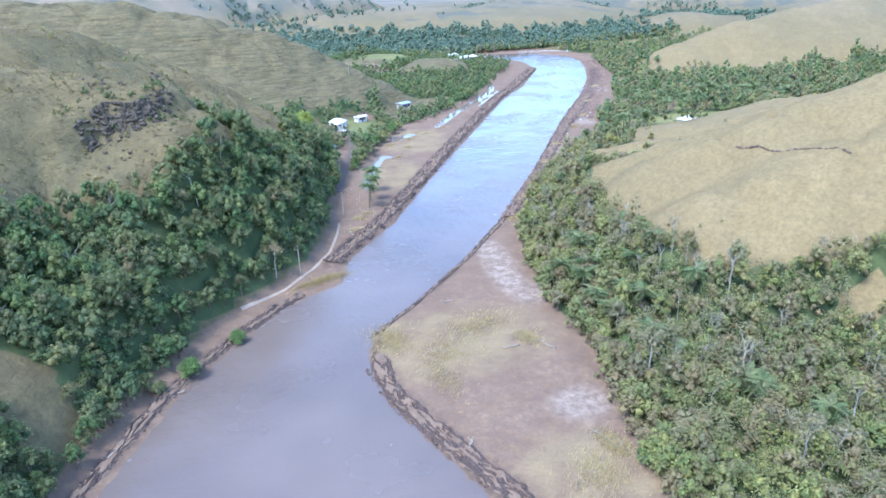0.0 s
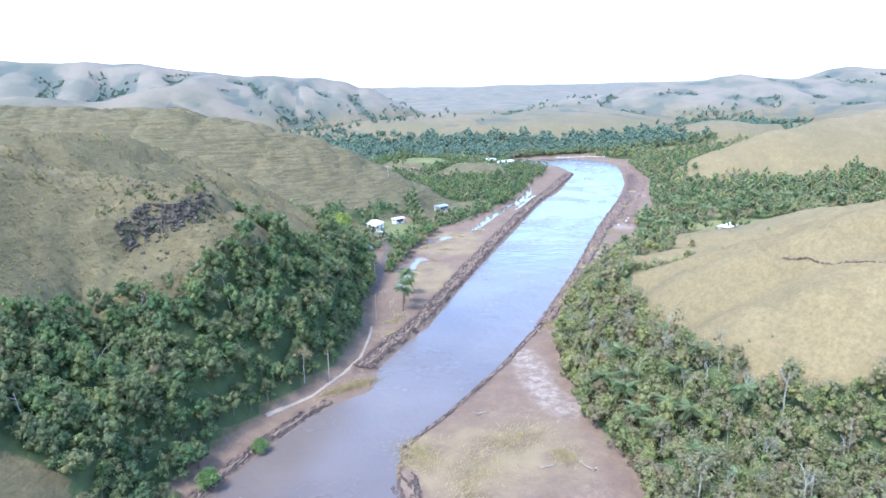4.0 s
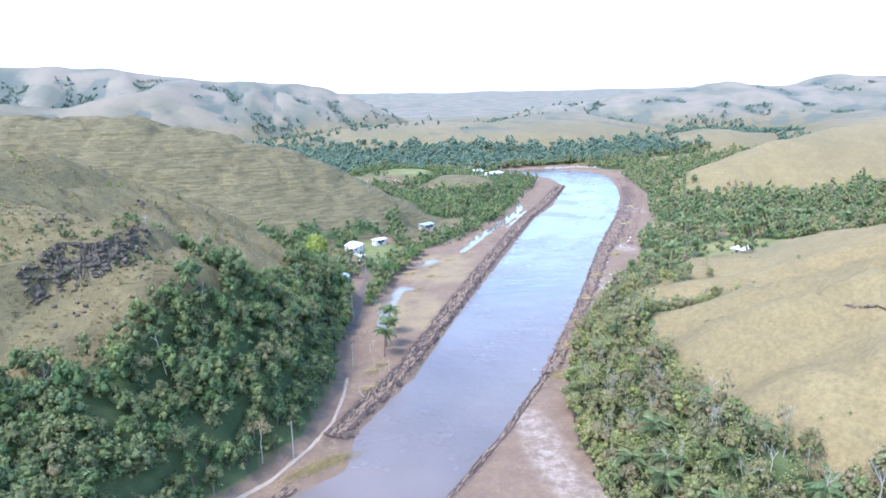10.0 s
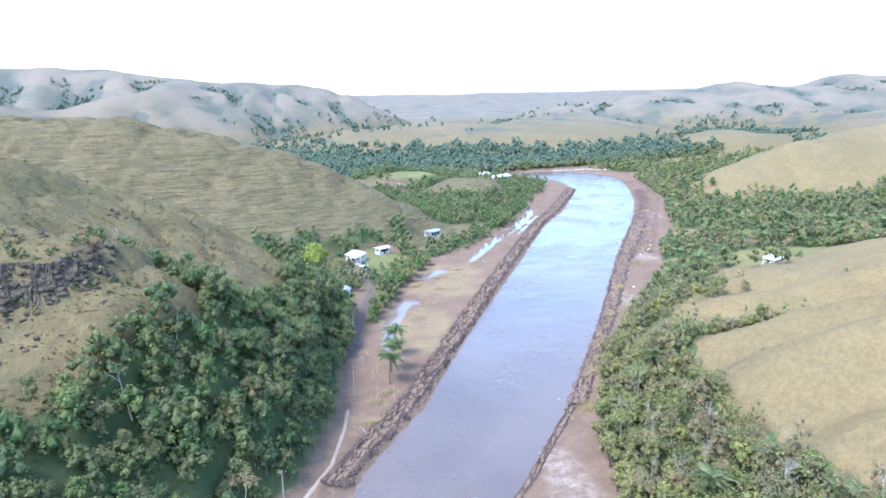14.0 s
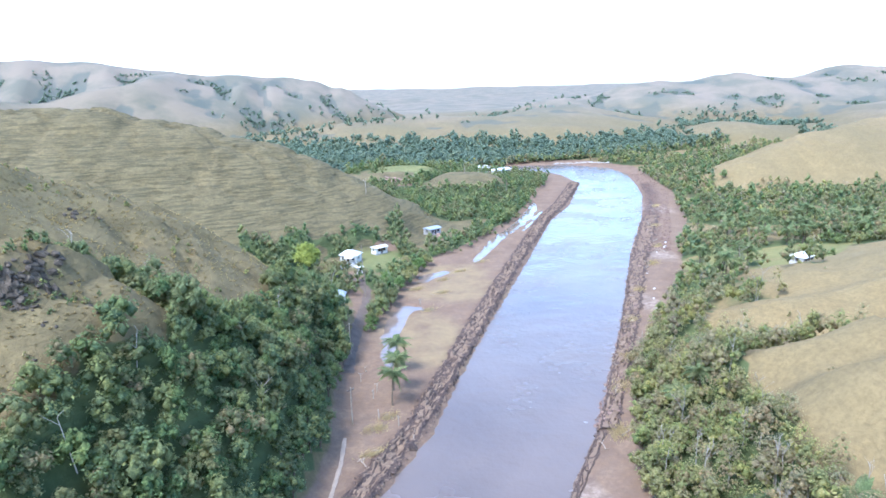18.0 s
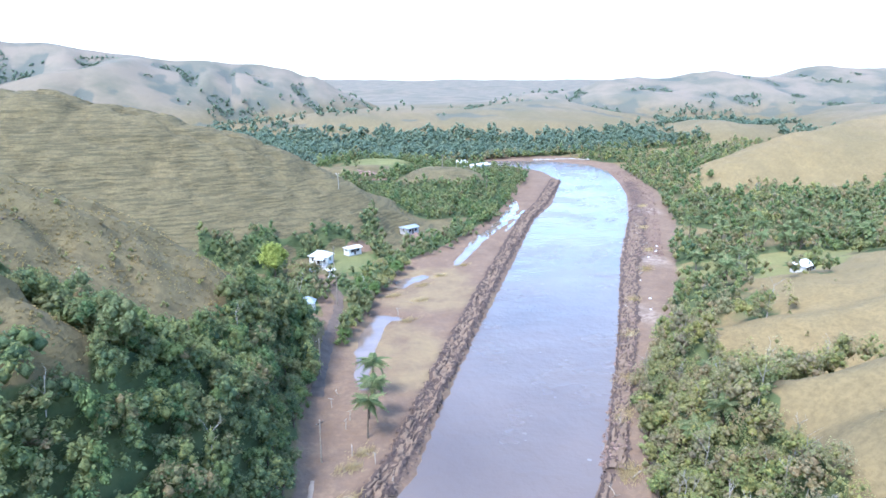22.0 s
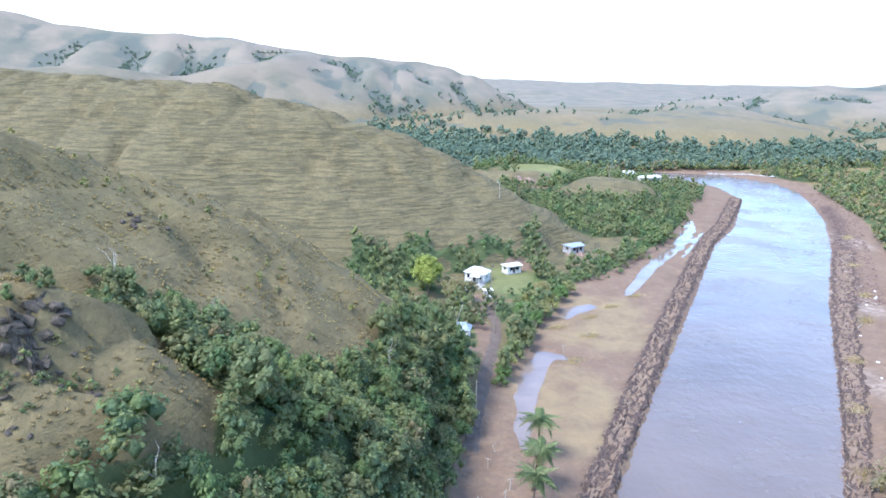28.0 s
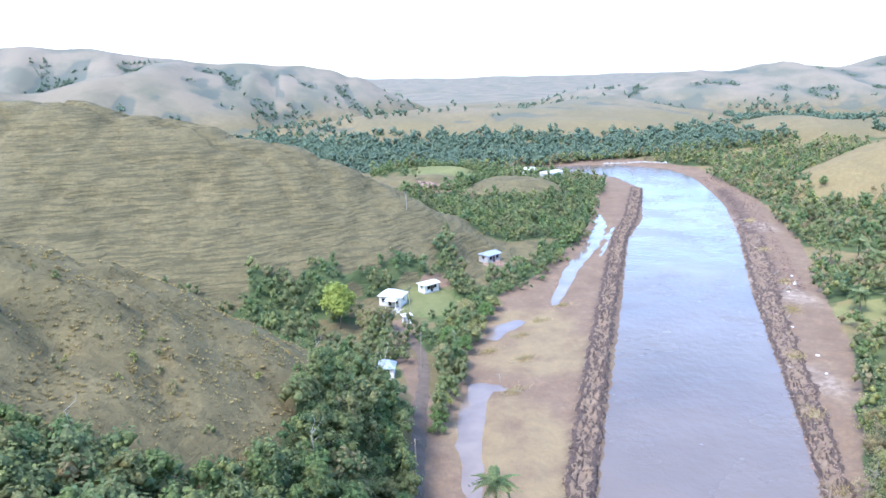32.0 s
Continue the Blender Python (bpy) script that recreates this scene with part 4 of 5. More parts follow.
for k, (x, y) in enumerate(((144, 263), (149, 258), (154, 253), (158, 262), (134, 238), (139, 243), (59, 118), (63, 128), (60, 93), (92, 188), (66, 106))):
    palm(x, y, rp.uniform(4.5, 6.5), 80 + k, "young palm with arching fronds among the riverside scrub", "young palms")


def bare_mesh(seed, tall, mat, name="branches"):
    r = random.Random(seed)
    bm = bmesh.new()

    def grow(p, d, ln, rad, depth):
        mid = p + d * ln * 0.5 + Vector((r.uniform(-1, 1), r.uniform(-1, 1), 0)) * ln * 0.07
        end = p + d * ln
        tube(bm, [p, mid, end], [rad, rad * 0.8, rad * 0.62], 5)
        if depth:
            for _ in range(3 if depth > 1 else 2):
                nd = (d + Vector((r.uniform(-1, 1), r.uniform(-1, 1), r.uniform(-0.1, 0.6))) * 0.75).normalized()
                grow(end - d * ln * r.uniform(0, 0.25), nd, ln * r.uniform(0.5, 0.75), rad * 0.55, depth - 1)

    grow(Vector((0, 0, tall * 0.4)), Vector((r.uniform(-0.12, 0.12), r.uniform(-0.12, 0.12), 1)).normalized(), tall * 0.22, tall * 0.0105, 3)
    me = bpy.data.meshes.new(name)
    bm.to_mesh(me)
    bm.free()
    me.materials.append(mat)
    bm = bmesh.new()
    tube(bm, [(0, 0, -0.5), (0.1, 0.05, tall * 0.2), (0, 0, tall * 0.42)], [tall * 0.016, tall * 0.013, tall * 0.0105], 7)
    return me, bm


def bare_tree(x, y, tall, seed, label, mat=None, leafy=False):
    mat = mat or PALE_BARK
    ob = thing("bare_tree", label, "tree", pose(x, y, ground_at(x, y), 0, 0, seed * 47), "bare trees")
    branches, bm = bare_mesh(seed, tall, mat)
    part("trunk", bm, mat, ob)
    part("branchwork", branches, None, ob)
    if leafy:
        c, f = crown(seed, 260, 0.085, 6, 0.8, 1.1, 0.4)
        part("crown", mesh_of("crown", c * (tall * 0.26) + (0, 0, tall * 0.62), f, leafy), None, ob)
    return ob


for k, (x, y, tall, leafy) in enumerate(((55, 86, 12, True), (68, 80, 12, False), (62, 60, 11, True), (79, 99, 11, False), (75, 112, 10, False), (74, 103, 10, False), (70, 91, 11, False),
                                         (63, 108, 9, False), (66, 134, 9, False), (61, 140, 9, False), (72, 142, 9, False), (73, 150, 8, False), (79, 155, 8, False), (-1, 149, 9, True),
                                         (47, 345, 8, False), (85, 178, 8, False), (69, 121, 10, False), (58, 74, 9, True), (82, 88, 9, False), (76, 66, 10, True))):
    bare_tree(x, y, tall, 10 + k, "pale-trunked tree with a thin yellowish crown" if leafy else "leafless tree with bleached grey branches", None, TREE_OLIVE if leafy else False)


rb = random.Random(91)
for k in range(26):
    x, y = rb.uniform(57, 76), rb.uniform(62, 165)
    if x < 52 + 0.0022 * (y - 90) ** 2:
        x += 6
    bare_tree(x, y, rb.uniform(5.5, 8.5), 60 + k, "slender half-dead tree with pale twigs" if k % 3 else "thin tree with a sparse yellow-green crown", None, False if k % 3 else TREE_OLIVE)


def stems(places, seed, lo, hi, mat, label):
    """Slender leafless stems with a few limbs, joined."""
    r = np.random.RandomState(seed)
    co, fc, base = [], [], 0

    def stick(p, q, r0, r1):
        nonlocal base
        ax = (q - p) / np.linalg.norm(q - p)
        u = np.cross(ax, (0.31, 0.95, 0.05))
        u /= np.linalg.norm(u)
        w = np.cross(ax, u)
        for c, rad in ((p, r0), (q, r1)):
            co.extend(c + rad * (u * math.cos(k * 1.5708) + w * math.sin(k * 1.5708)) for k in range(4))
        fc.extend((base + k, base + (k + 1) % 4, base + 4 + (k + 1) % 4, base + 4 + k) for k in range(4))
        base += 8

    for x, y, z in places:
        tall, lean = r.uniform(lo, hi), r.normal(scale=0.12, size=2)
        p0 = np.array((x, y, z - 0.3))
        p1 = p0 + np.array((lean[0] * tall, lean[1] * tall, tall))
        stick(p0, p1, 0.011 * tall + 0.02, 0.006 * tall)
        for _ in range(r.randint(2, 6)):
            f, a = r.uniform(0.5, 1.0), r.uniform(0, 6.283)
            b0 = p0 + (p1 - p0) * f
            b1 = b0 + tall * r.uniform(0.12, 0.26) * np.array((math.cos(a), math.sin(a), r.uniform(0.5, 1.3)))
            stick(b0, b1, 0.006 * tall, 0.003 * tall)
            b2 = b1 + tall * 0.12 * np.array((math.cos(a + 0.9), math.sin(a + 0.9), 0.9))
            stick(b1, b2, 0.004 * tall, 0.002 * tall)
    tagged(new("bare_stems", mesh_of("bare_stems", np.array(co), np.array(fc), mat)), label, "trees", kind="stuff")


stems(right_woods[3::9] - (0, 0, 0.8), 5, 4.5, 8.0, PALE_BARK, "pale bare stems standing among the riverside trees")
stems(left_woods[5::34], 6, 5.0, 7.5, PALE_BARK, "grey bare branches rising out of the dark woodland")
stems(plain_r[7::24], 7, 5.0, 8.0, PALE_BARK, "pale trunks among the groves on the valley floor")


def single_tree(name, x, y, s, tall, leaf, label, seed=3, n=900):
    ob = thing(name, label, "tree" if "bush" not in name else "bush", pose(x, y, ground_at(x, y), 0, 0, seed * 61))
    part("trunk", trunk_mesh(seed, tall, 0.25), None, ob)
    c, f = crown(seed, n, 0.085, 11, 1.05, 1.0)
    part("crown", mesh_of("crown", c * s + (0, 0, tall * 0.55), f, leaf), None, ob)
    return ob


single_tree("lime_green_tree", 19.5, 291, 5.3, 6.4, BRIGHT, "bright yellow-green tree with a full rounded crown beside the houses", 31, 1500)
for k, (x, y, r_) in enumerate(((35.5, 250, 2.0), (38.5, 256, 2.3), (41.5, 262, 2.5), (44.5, 268, 2.4), (47.5, 274, 2.7), (51, 280, 2.6), (55, 287, 2.8), (59, 293, 2.5), (38.5, 264.5, 2.2), (42, 272.5, 2.6), (46, 281, 2.5), (50.5, 289, 2.8), (31.5, 238, 1.9), (33.5, 244, 2.1))):
    single_tree("tree", x, y, r_, 1.6, TREE_OLIVE if k % 3 else BRIGHT_BUSH, "leafy green tree between the lane and the flooded field", 200 + k, 520)
single_tree("tree", 26, 285, 3.6, 3.0, TREE_OLIVE, "dull green tree beside the lane below the houses", 32)
single_tree("riverside_bush", -18, 115.5, 2.3, 0.6, BRIGHT_BUSH, "fresh green bush overhanging the flooded river edge", 33)
single_tree("riverside_bush", -10, 126, 1.7, 0.4, BRIGHT_BUSH, "fresh green bush at the water's edge", 34)
single_tree("riverside_bush", -23, 111.5, 1.5, 0.3, TREE_DEEP, "small dark bush on the eroded river bank", 35)
single_tree("riverside_bush", 45, 70, 1.6, 0.4, BRIGHT_BUSH, "uprooted yellow-green bush on the mud bar", 36)
single_tree("riverside_bush", 57, 96, 2.2, 0.6, BRIGHT_BUSH, "light green bush beside the mud bar", 37)
single_tree("hill_bush", 98, 183, 2.6, 0.5, TREE_DEEP, "dark green bush in the fold of the grass hill", 38)
single_tree("hill_bush", 102, 184, 2.2, 0.5, TREE_DEEP, "dark green bush in the fold of the grass hill", 39)


# ---- rubble, rocks, driftwood ----
def lump_mesh(name, seed, mat, flat=0.7):
    r = random.Random(seed)
    bm = bmesh.new()
    bmesh.ops.create_icosphere(bm, subdivisions=1, radius=1)     # 20 faces
    for v in bm.verts:
        v.co *= r.uniform(0.65, 1.2)
        v.co.z *= flat
    me = bpy.data.meshes.new(name)
    bm.to_mesh(me)
    bm.free()
    me.materials.append(mat)
    return me


def lumps(meshes):
    out = []
    for me in meshes:
        co = np.array([v.co for v in me.vertices])
        fc = np.array([p.vertices for p in me.polygons])
        out.append((co, fc))
    return out


CLODS = [lump_mesh("clod", k, CLOD, 0.65) for k in range(5)]
REDS = [lump_mesh("clod", 10 + k, RED_CLAY, 0.65) for k in range(4)]
ROCKS = [lump_mesh("boulder", 20 + k, ROCK, 0.85) for k in range(5)]
PALES = [lump_mesh("boulder", 30 + k, PALE_ROCK, 0.8) for k in range(2)]


def along(points, t):
    lens = [math.dist(a[:2], b[:2]) for a, b in zip(points, points[1:])]
    s = t * sum(lens)
    for (a, b), ln in zip(zip(points, points[1:]), lens):
        if s <= ln:
            f = s / ln
            d = ((b[0] - a[0]) / ln, (b[1] - a[1]) / ln)
            return a[0] + f * (b[0] - a[0]), a[1] + f * (b[1] - a[1]), d
        s -= ln
    (ax, ay), (bx, by) = points[-2][:2], points[-1][:2]
    ln = math.hypot(bx - ax, by - ay)
    return bx, by, ((bx - ax) / ln, (by - ay) / ln)


def rubble(name, label, line, half, count, singles, lo, hi, seed, meshes, bias=None):
    """A heap of clods or stones along a line: the first ones single pieces, the rest joined."""
    r = random.Random(seed)
    data = lumps(meshes)
    spots = []
    for k in range(count):
        u = r.random() ** 1.35
        x, y, d = along(line, u)
        w = bias(r) * half if bias else r.uniform(-half, half)
        spots.append((x - d[1] * w, y + d[0] * w, r.uniform(lo, hi) * (1.0 if r.random() < 0.85 else 1.6)))
    xy = np.array(spots)
    hz, _ = height(xy[:, 0], xy[:, 1])
    ob = thing(name, label, "rubble", pose(line[0][0], line[0][1], 0))
    co, fc, base = [], [], 0
    order = np.argsort(xy[:, 1])
    for n, k in enumerate(order):
        x, y, s = spots[k]
        m = pose(x, y, max(hz[k], 0.0) + s * 0.15, r.uniform(-30, 30), r.uniform(-30, 30), r.uniform(0, 360)) @ Matrix.Diagonal((s * r.uniform(0.8, 1.4), s, s * r.uniform(0.6, 1.0), 1))
        j = r.randrange(len(meshes))
        if n < singles:
            p = part(meshes[j].name.split(".")[0], meshes[j], None, ob)
            p.matrix_local = ob.matrix_basis.inverted() @ m
        else:
            c, f = data[j]
            a = np.array(m)
            co.append(c @ a[:3, :3].T + a[:3, 3])
            fc.append(f + base)
            base += len(c)
    if co:
        p = part("loose_clay", mesh_of("loose_clay", np.concatenate(co) - (line[0][0], line[0][1], 0), np.concatenate(fc), meshes[0].materials[0]), None, ob)
        p["kind"] = "stuff"
    return ob


def two_rows(r):
    return r.choice((-1, 1)) * min(1.1, abs(r.gauss(0.78, 0.2)))


def clay_material():
    """Silt-coloured blocks; freshly broken faces show dark wet clay."""
    m, nt, b = material("broken_clay", 0.95, 0.1)
    mid, fine = noise_tex(nt, 0.5, 4), noise_tex(nt, 2.2, 5, 0.7)
    silt = ramp(nt, mid, [(0.3, (0.15, 0.102, 0.07)), (0.7, (0.235, 0.165, 0.11))])
    wet = ramp(nt, fine, [(0.3, (0.05, 0.036, 0.03)), (0.7, (0.13, 0.092, 0.074))])
    k = math_node(nt, "ADD", attribute(nt, "broken"), math_node(nt, "MULTIPLY", math_node(nt, "SUBTRACT", fine, 0.5), 0.9))
    nt.links.new(mix(nt, ramp(nt, k, [(0.38, (0, 0, 0)), (0.55, (1, 1, 1))]), silt, wet), b.inputs["Base Color"])
    bump(nt, b, fine, 0.8, 0.2)
    return m


BROKEN = clay_material()


def clay_bank(label, line, half0, half1, seed, step=0.42, rise=0.5, pale=0.0):
    """A slumping bank of clay along a line: torn blocks between ragged scarps."""
    length = sum(math.dist(a, b) for a, b in zip(line, line[1:]))
    n, m = int(length / step), 21
    ob = thing("clay_bank", label, "river bank", pose(line[0][0], line[0][1], 0))
    pts = [along(line, i / n) for i in range(n + 1)]
    d = np.array([p[2] for p in pts])
    soft = np.ones(31) / 31
    d = np.stack([np.convolve(np.pad(d[:, k], 15, mode="edge"), soft, "valid") for k in range(2)], -1)
    px, py = np.array([p[0] for p in pts])[:, None], np.array([p[1] for p in pts])[:, None]
    run = np.linspace(0, length, n + 1)[:, None] + np.zeros((1, m))
    v = np.linspace(-1, 1, m)[None] + np.zeros((n + 1, 1))
    half = half0 + (half1 - half0) * run / length
    ragged = 1 + 0.22 * waves(run, v * 0.5, seed, 9, 3) + 0.12 * waves(run, v, seed + 1, 2.6, 2)
    w = v * half * ragged
    # blocks are long along the bank; cracks run where two wave fields meet
    crack = np.minimum(np.abs(waves(run * 0.2, w, seed + 2, 2.1, 3)), np.abs(waves(run * 0.3, w * 1.2, seed + 3, 3.0, 2)) + 0.05)
    block = np.clip((crack - 0.11) / 0.14, 0, 1)
    side = np.clip((1 - np.abs(v)) / 0.3, 0, 1)
    top = rise * (0.25 + 0.75 * block) * (0.75 + 0.4 * waves(run, w, seed + 4, 6, 2)) * side
    broken = np.clip(np.maximum(1.08 - block, 1.15 - 1.6 * np.abs(np.abs(v) - 0.72) / 0.28) - pale, 0, 1)
    x, y = px - d[:, 1:2] * w, py + d[:, 0:1] * w
    base = np.maximum(height(x.ravel(), y.ravel())[0].reshape(x.shape), -0.1)
    z = base + top - 0.12 * (np.abs(v) > 0.97) - 0.02
    i = np.arange((n + 1) * m).reshape(n + 1, m)
    co = np.stack([x - line[0][0], y - line[0][1], z], -1)
    for k in range(0, n, 50):
        rows = slice(k, min(k + 50, n) + 1)
        i = np.arange(co[rows, :, 0].size).reshape(-1, m)
        q = np.stack([i[:-1, :-1], i[1:, :-1], i[1:, 1:], i[:-1, 1:]], -1).reshape(-1, 4)[:, ::-1]
        me = mesh_of("clay_section", co[rows].reshape(-1, 3), q, BROKEN, False)
        me.attributes.new("broken", "FLOAT", "POINT").data.foreach_set("value", broken[rows].astype(np.float32).ravel())
        part("clay_section", me, None, ob)


clay_bank("long eroded bank of dark torn clay beside the flooded field", LEVEE, 2.2, 3.6, 100)
clay_bank("dark broken clay scarp along the edge of the mud bar", [(15, 112), (14.6, 105), (15.6, 97), (20, 85), (25.5, 71), (31.5, 50)], 1.7, 2.0, 110)
clay_bank("torn reddish clay and wrack on the eastern bank", [(64.5, 174.5), (72.5, 187), (84.5, 205.5), (96, 223), (118, 258), (137, 288), (176, 346)], 2.0, 4.2, 120, 0.55, 0.5, 0.15)
clay_bank("low broken clay step at the edge of the mud bar", [(16.5, 120.5), (28.5, 132.5), (44.5, 150.5), (63, 174)], 0.55, 1.0, 130, 0.45, 0.3)
clay_bank("slumping clay bank under the wooded slope", [(-41, 60), (-31.5, 89), (-21.5, 111.5), (-11.5, 126.5), (-2, 138), (4, 143)], 1.2, 1.4, 140, 0.5, 0.5, 0.1)
rubble("spoil_levee", "loose clods of dark wet clay along the water", LEVEE[:6], 2.3, 700, 200, 0.08, 0.26, 1, CLODS, two_rows)
rubble("bank_rubble", "dark broken clay along the edge of the mud bar", [(13.5, 109), (15, 98), (19.5, 85), (25, 71), (31, 50)], 1.6, 300, 150, 0.07, 0.24, 3, CLODS, two_rows)
rubble("bank_rubble", "thin line of broken clay at the water's edge", [(16.5, 121), (28, 132), (44, 150), (63, 175)], 0.7, 300, 120, 0.08, 0.24, 4, CLODS)
rubble("bank_rubble", "jumble of reddish clay and flood debris on the east bank", [(64.5, 176), (83.5, 204.5), (95, 222), (118, 258), (136, 288)], 2.0, 1500, 120, 0.07, 0.3, 5, REDS)
rubble("bank_rubble", "jumble of reddish clay and flood debris on the east bank", [(141, 286), (178, 345), (209, 396), (226, 431), (240, 470)], 6.0, 2600, 0, 0.1, 0.4, 6, REDS)
rubble("bank_rubble", "eroded clay lumps under the wooded bank", [(-40, 62), (-31, 90), (-21, 112), (-11, 127), (-1, 139)], 1.2, 400, 80, 0.1, 0.3, 7, CLODS)


def outcrop(line, count, lo, hi, seed, label, meshes, drop=5.0):
    r = random.Random(seed)
    ob = thing("rock_outcrop", label, "rocks", pose(line[0][0], line[0][1], ground_at(*line[0])))
    for k in range(count):
        x, y, d = along(line, r.random())
        w = r.uniform(-0.3, 2.2)
        x, y = x + d[1] * w, y - d[0] * w
        s = r.uniform(lo, hi)
        p = part("boulder", meshes[r.randrange(len(meshes))], None, ob)
        p.matrix_local = ob.matrix_basis.inverted() @ pose(x, y, ground_at(x, y) - s * 0.1, r.uniform(-20, 20), r.uniform(-20, 20), r.uniform(0, 360)) @ Matrix.Diagonal((s * 1.2, s, s * r.uniform(0.9, 1.5), 1))


def rock_face(line, seed, label):
    """A broken, ledged rock wall along a line, with boulders at its foot."""
    r = np.random.RandomState(seed)
    n, m = 260, 16
    ob = thing("rock_outcrop", label, "rocks", pose(line[0][0], line[0][1], ground_at(*line[0])))
    co = np.zeros((n, m, 3))
    wide = np.cumsum(r.choice((0, 0, 0, 1), n))
    column, shelf = r.uniform(-1, 1, n), r.uniform(-1, 1, (n, 6))
    for i in range(n):
        u = i / (n - 1)
        x, y, d = along(line, u)
        low, top = ground_at(x + d[1] * 2.2, y - d[0] * 2.2), ground_at(x - d[1] * 0.9, y + d[0] * 0.9) + 0.1
        taper = min(1, 4 * u, 7 * (1 - u))
        bare = np.clip(1.0 + 0.8 * math.sin(13 * u + 2) + 0.7 * math.sin(31 * u), 0.0, 1.0) * taper
        for j in range(m):
            f = j / (m - 1)
            ledge = 0.14 * column[wide[i]] + 0.3 * shelf[wide[i] // 3, j * 6 // m] + 0.14 * r.uniform(-1, 1)
            out = 1.9 - 2.5 * f + (0.45 + ledge) * bare - 0.45 * (1 - bare)
            co[i, j] = (x + d[1] * out, y - d[0] * out, low - 0.35 + (top - low + 0.3) * (0.75 * f + 0.25 * math.floor(f * 5) / 5) + 0.1 * shelf[wide[i], (j + 2) % 6] * bare)
    k = np.arange(n * m).reshape(n, m)
    q = np.stack([k[:-1, :-1], k[:-1, 1:], k[1:, 1:], k[1:, :-1]], -1).reshape(-1, 4)[:, ::-1]
    part("rock_wall", mesh_of("rock_wall", co.reshape(-1, 3) - np.array(ob.matrix_basis.translation), q, ROCK), None, ob)
    rr = random.Random(seed)
    for _ in range(170):
        u = rr.random()
        x, y, d = along(line, u)
        f, s = rr.random(), rr.uniform(0.25, 0.75)
        low, top = ground_at(x + d[1] * 2.2, y - d[0] * 2.2), ground_at(x - d[1] * 0.9, y + d[0] * 0.9)
        w = 2.0 - 2.6 * f
        b = part("boulder", ROCKS[rr.randrange(len(ROCKS))], None, ob)
        b.matrix_local = ob.matrix_basis.inverted() @ pose(x + d[1] * w, y - d[0] * w, low - 0.1 + (top - low) * f, rr.uniform(-25, 25), rr.uniform(-25, 25), rr.uniform(0, 360)) @ Matrix.Diagonal((s * 1.3, s, s * rr.uniform(0.6, 1.1), 1))
    for _ in range(50):
        x, y, d = along(line, rr.random())
        w, s = rr.choice((rr.uniform(1.4, 3.2), rr.uniform(1.4, 7.0))), rr.uniform(0.18, 0.5)
        x, y = x + d[1] * w, y - d[0] * w
        b = part("boulder", ROCKS[rr.randrange(len(ROCKS))], None, ob)
        b.matrix_local = ob.matrix_basis.inverted() @ pose(x, y, ground_at(x, y) - s * 0.1, rr.uniform(-20, 20), rr.uniform(-20, 20), rr.uniform(0, 360)) @ Matrix.Diagonal((s * 1.4, s, s * rr.uniform(0.6, 1.1), 1))


rock_face(CLIFF[1:7], 11, "dark ledged rock face breaking through the grass shoulder")
outcrop([(-27, 204), (-20, 206)], 16, 0.2, 0.5, 13, "small dark rocks on the grass spur", ROCKS)
outcrop([(-24, 152), (-16, 157)], 12, 0.2, 0.45, 14, "small dark rocks on the slope below the rock face", ROCKS)
outcrop([(-36, 165), (-27, 169)], 14, 0.2, 0.5, 15, "dark rocks half sunk in the grass above the rock face", ROCKS)


def log(x, y, ln, rad, turn, seed, label="bleached drift log stranded on the mud"):
    r = random.Random(seed)
    ob = thing("drift_log", label, "log", pose(x, y, ground_at(x, y) + rad * 0.7, 0, r.uniform(-4, 4), turn), "drift logs")
    bm = bmesh.new()
    tube(bm, [(-ln / 2, 0, 0), (-ln / 6, r.uniform(-0.2, 0.2), 0.05), (ln / 4, r.uniform(-0.3, 0.3), 0.1), (ln / 2, 0, 0.05)], [rad, rad * 0.85, rad * 0.6, rad * 0.3], 7)
    part("stem", bm, DRIFT, ob)
    bm = bmesh.new()
    for k in range(6):
        a = k * 1.05 + r.uniform(0, 0.4)
        tube(bm, [(-ln / 2 + 0.1, 0, 0), (-ln / 2 - 0.4, math.cos(a) * 0.5, math.sin(a) * 0.5), (-ln / 2 - 0.6, math.cos(a) * 0.9, math.sin(a) * 0.8)], [rad * 0.5, rad * 0.3, rad * 0.1], 5)
    part("root_plate", bm, DRIFT, ob)
    bm = bmesh.new()
    for k in range(4):
        u, a = r.uniform(0, 0.45) * ln, r.uniform(0.3, 2.8)
        tube(bm, [(u, 0, 0.05), (u + 0.5, math.cos(a) * 0.7, 0.1 + abs(math.sin(a)) * 0.6)], [rad * 0.35, rad * 0.1], 5)
    part("broken_limb", bm, DRIFT, ob)


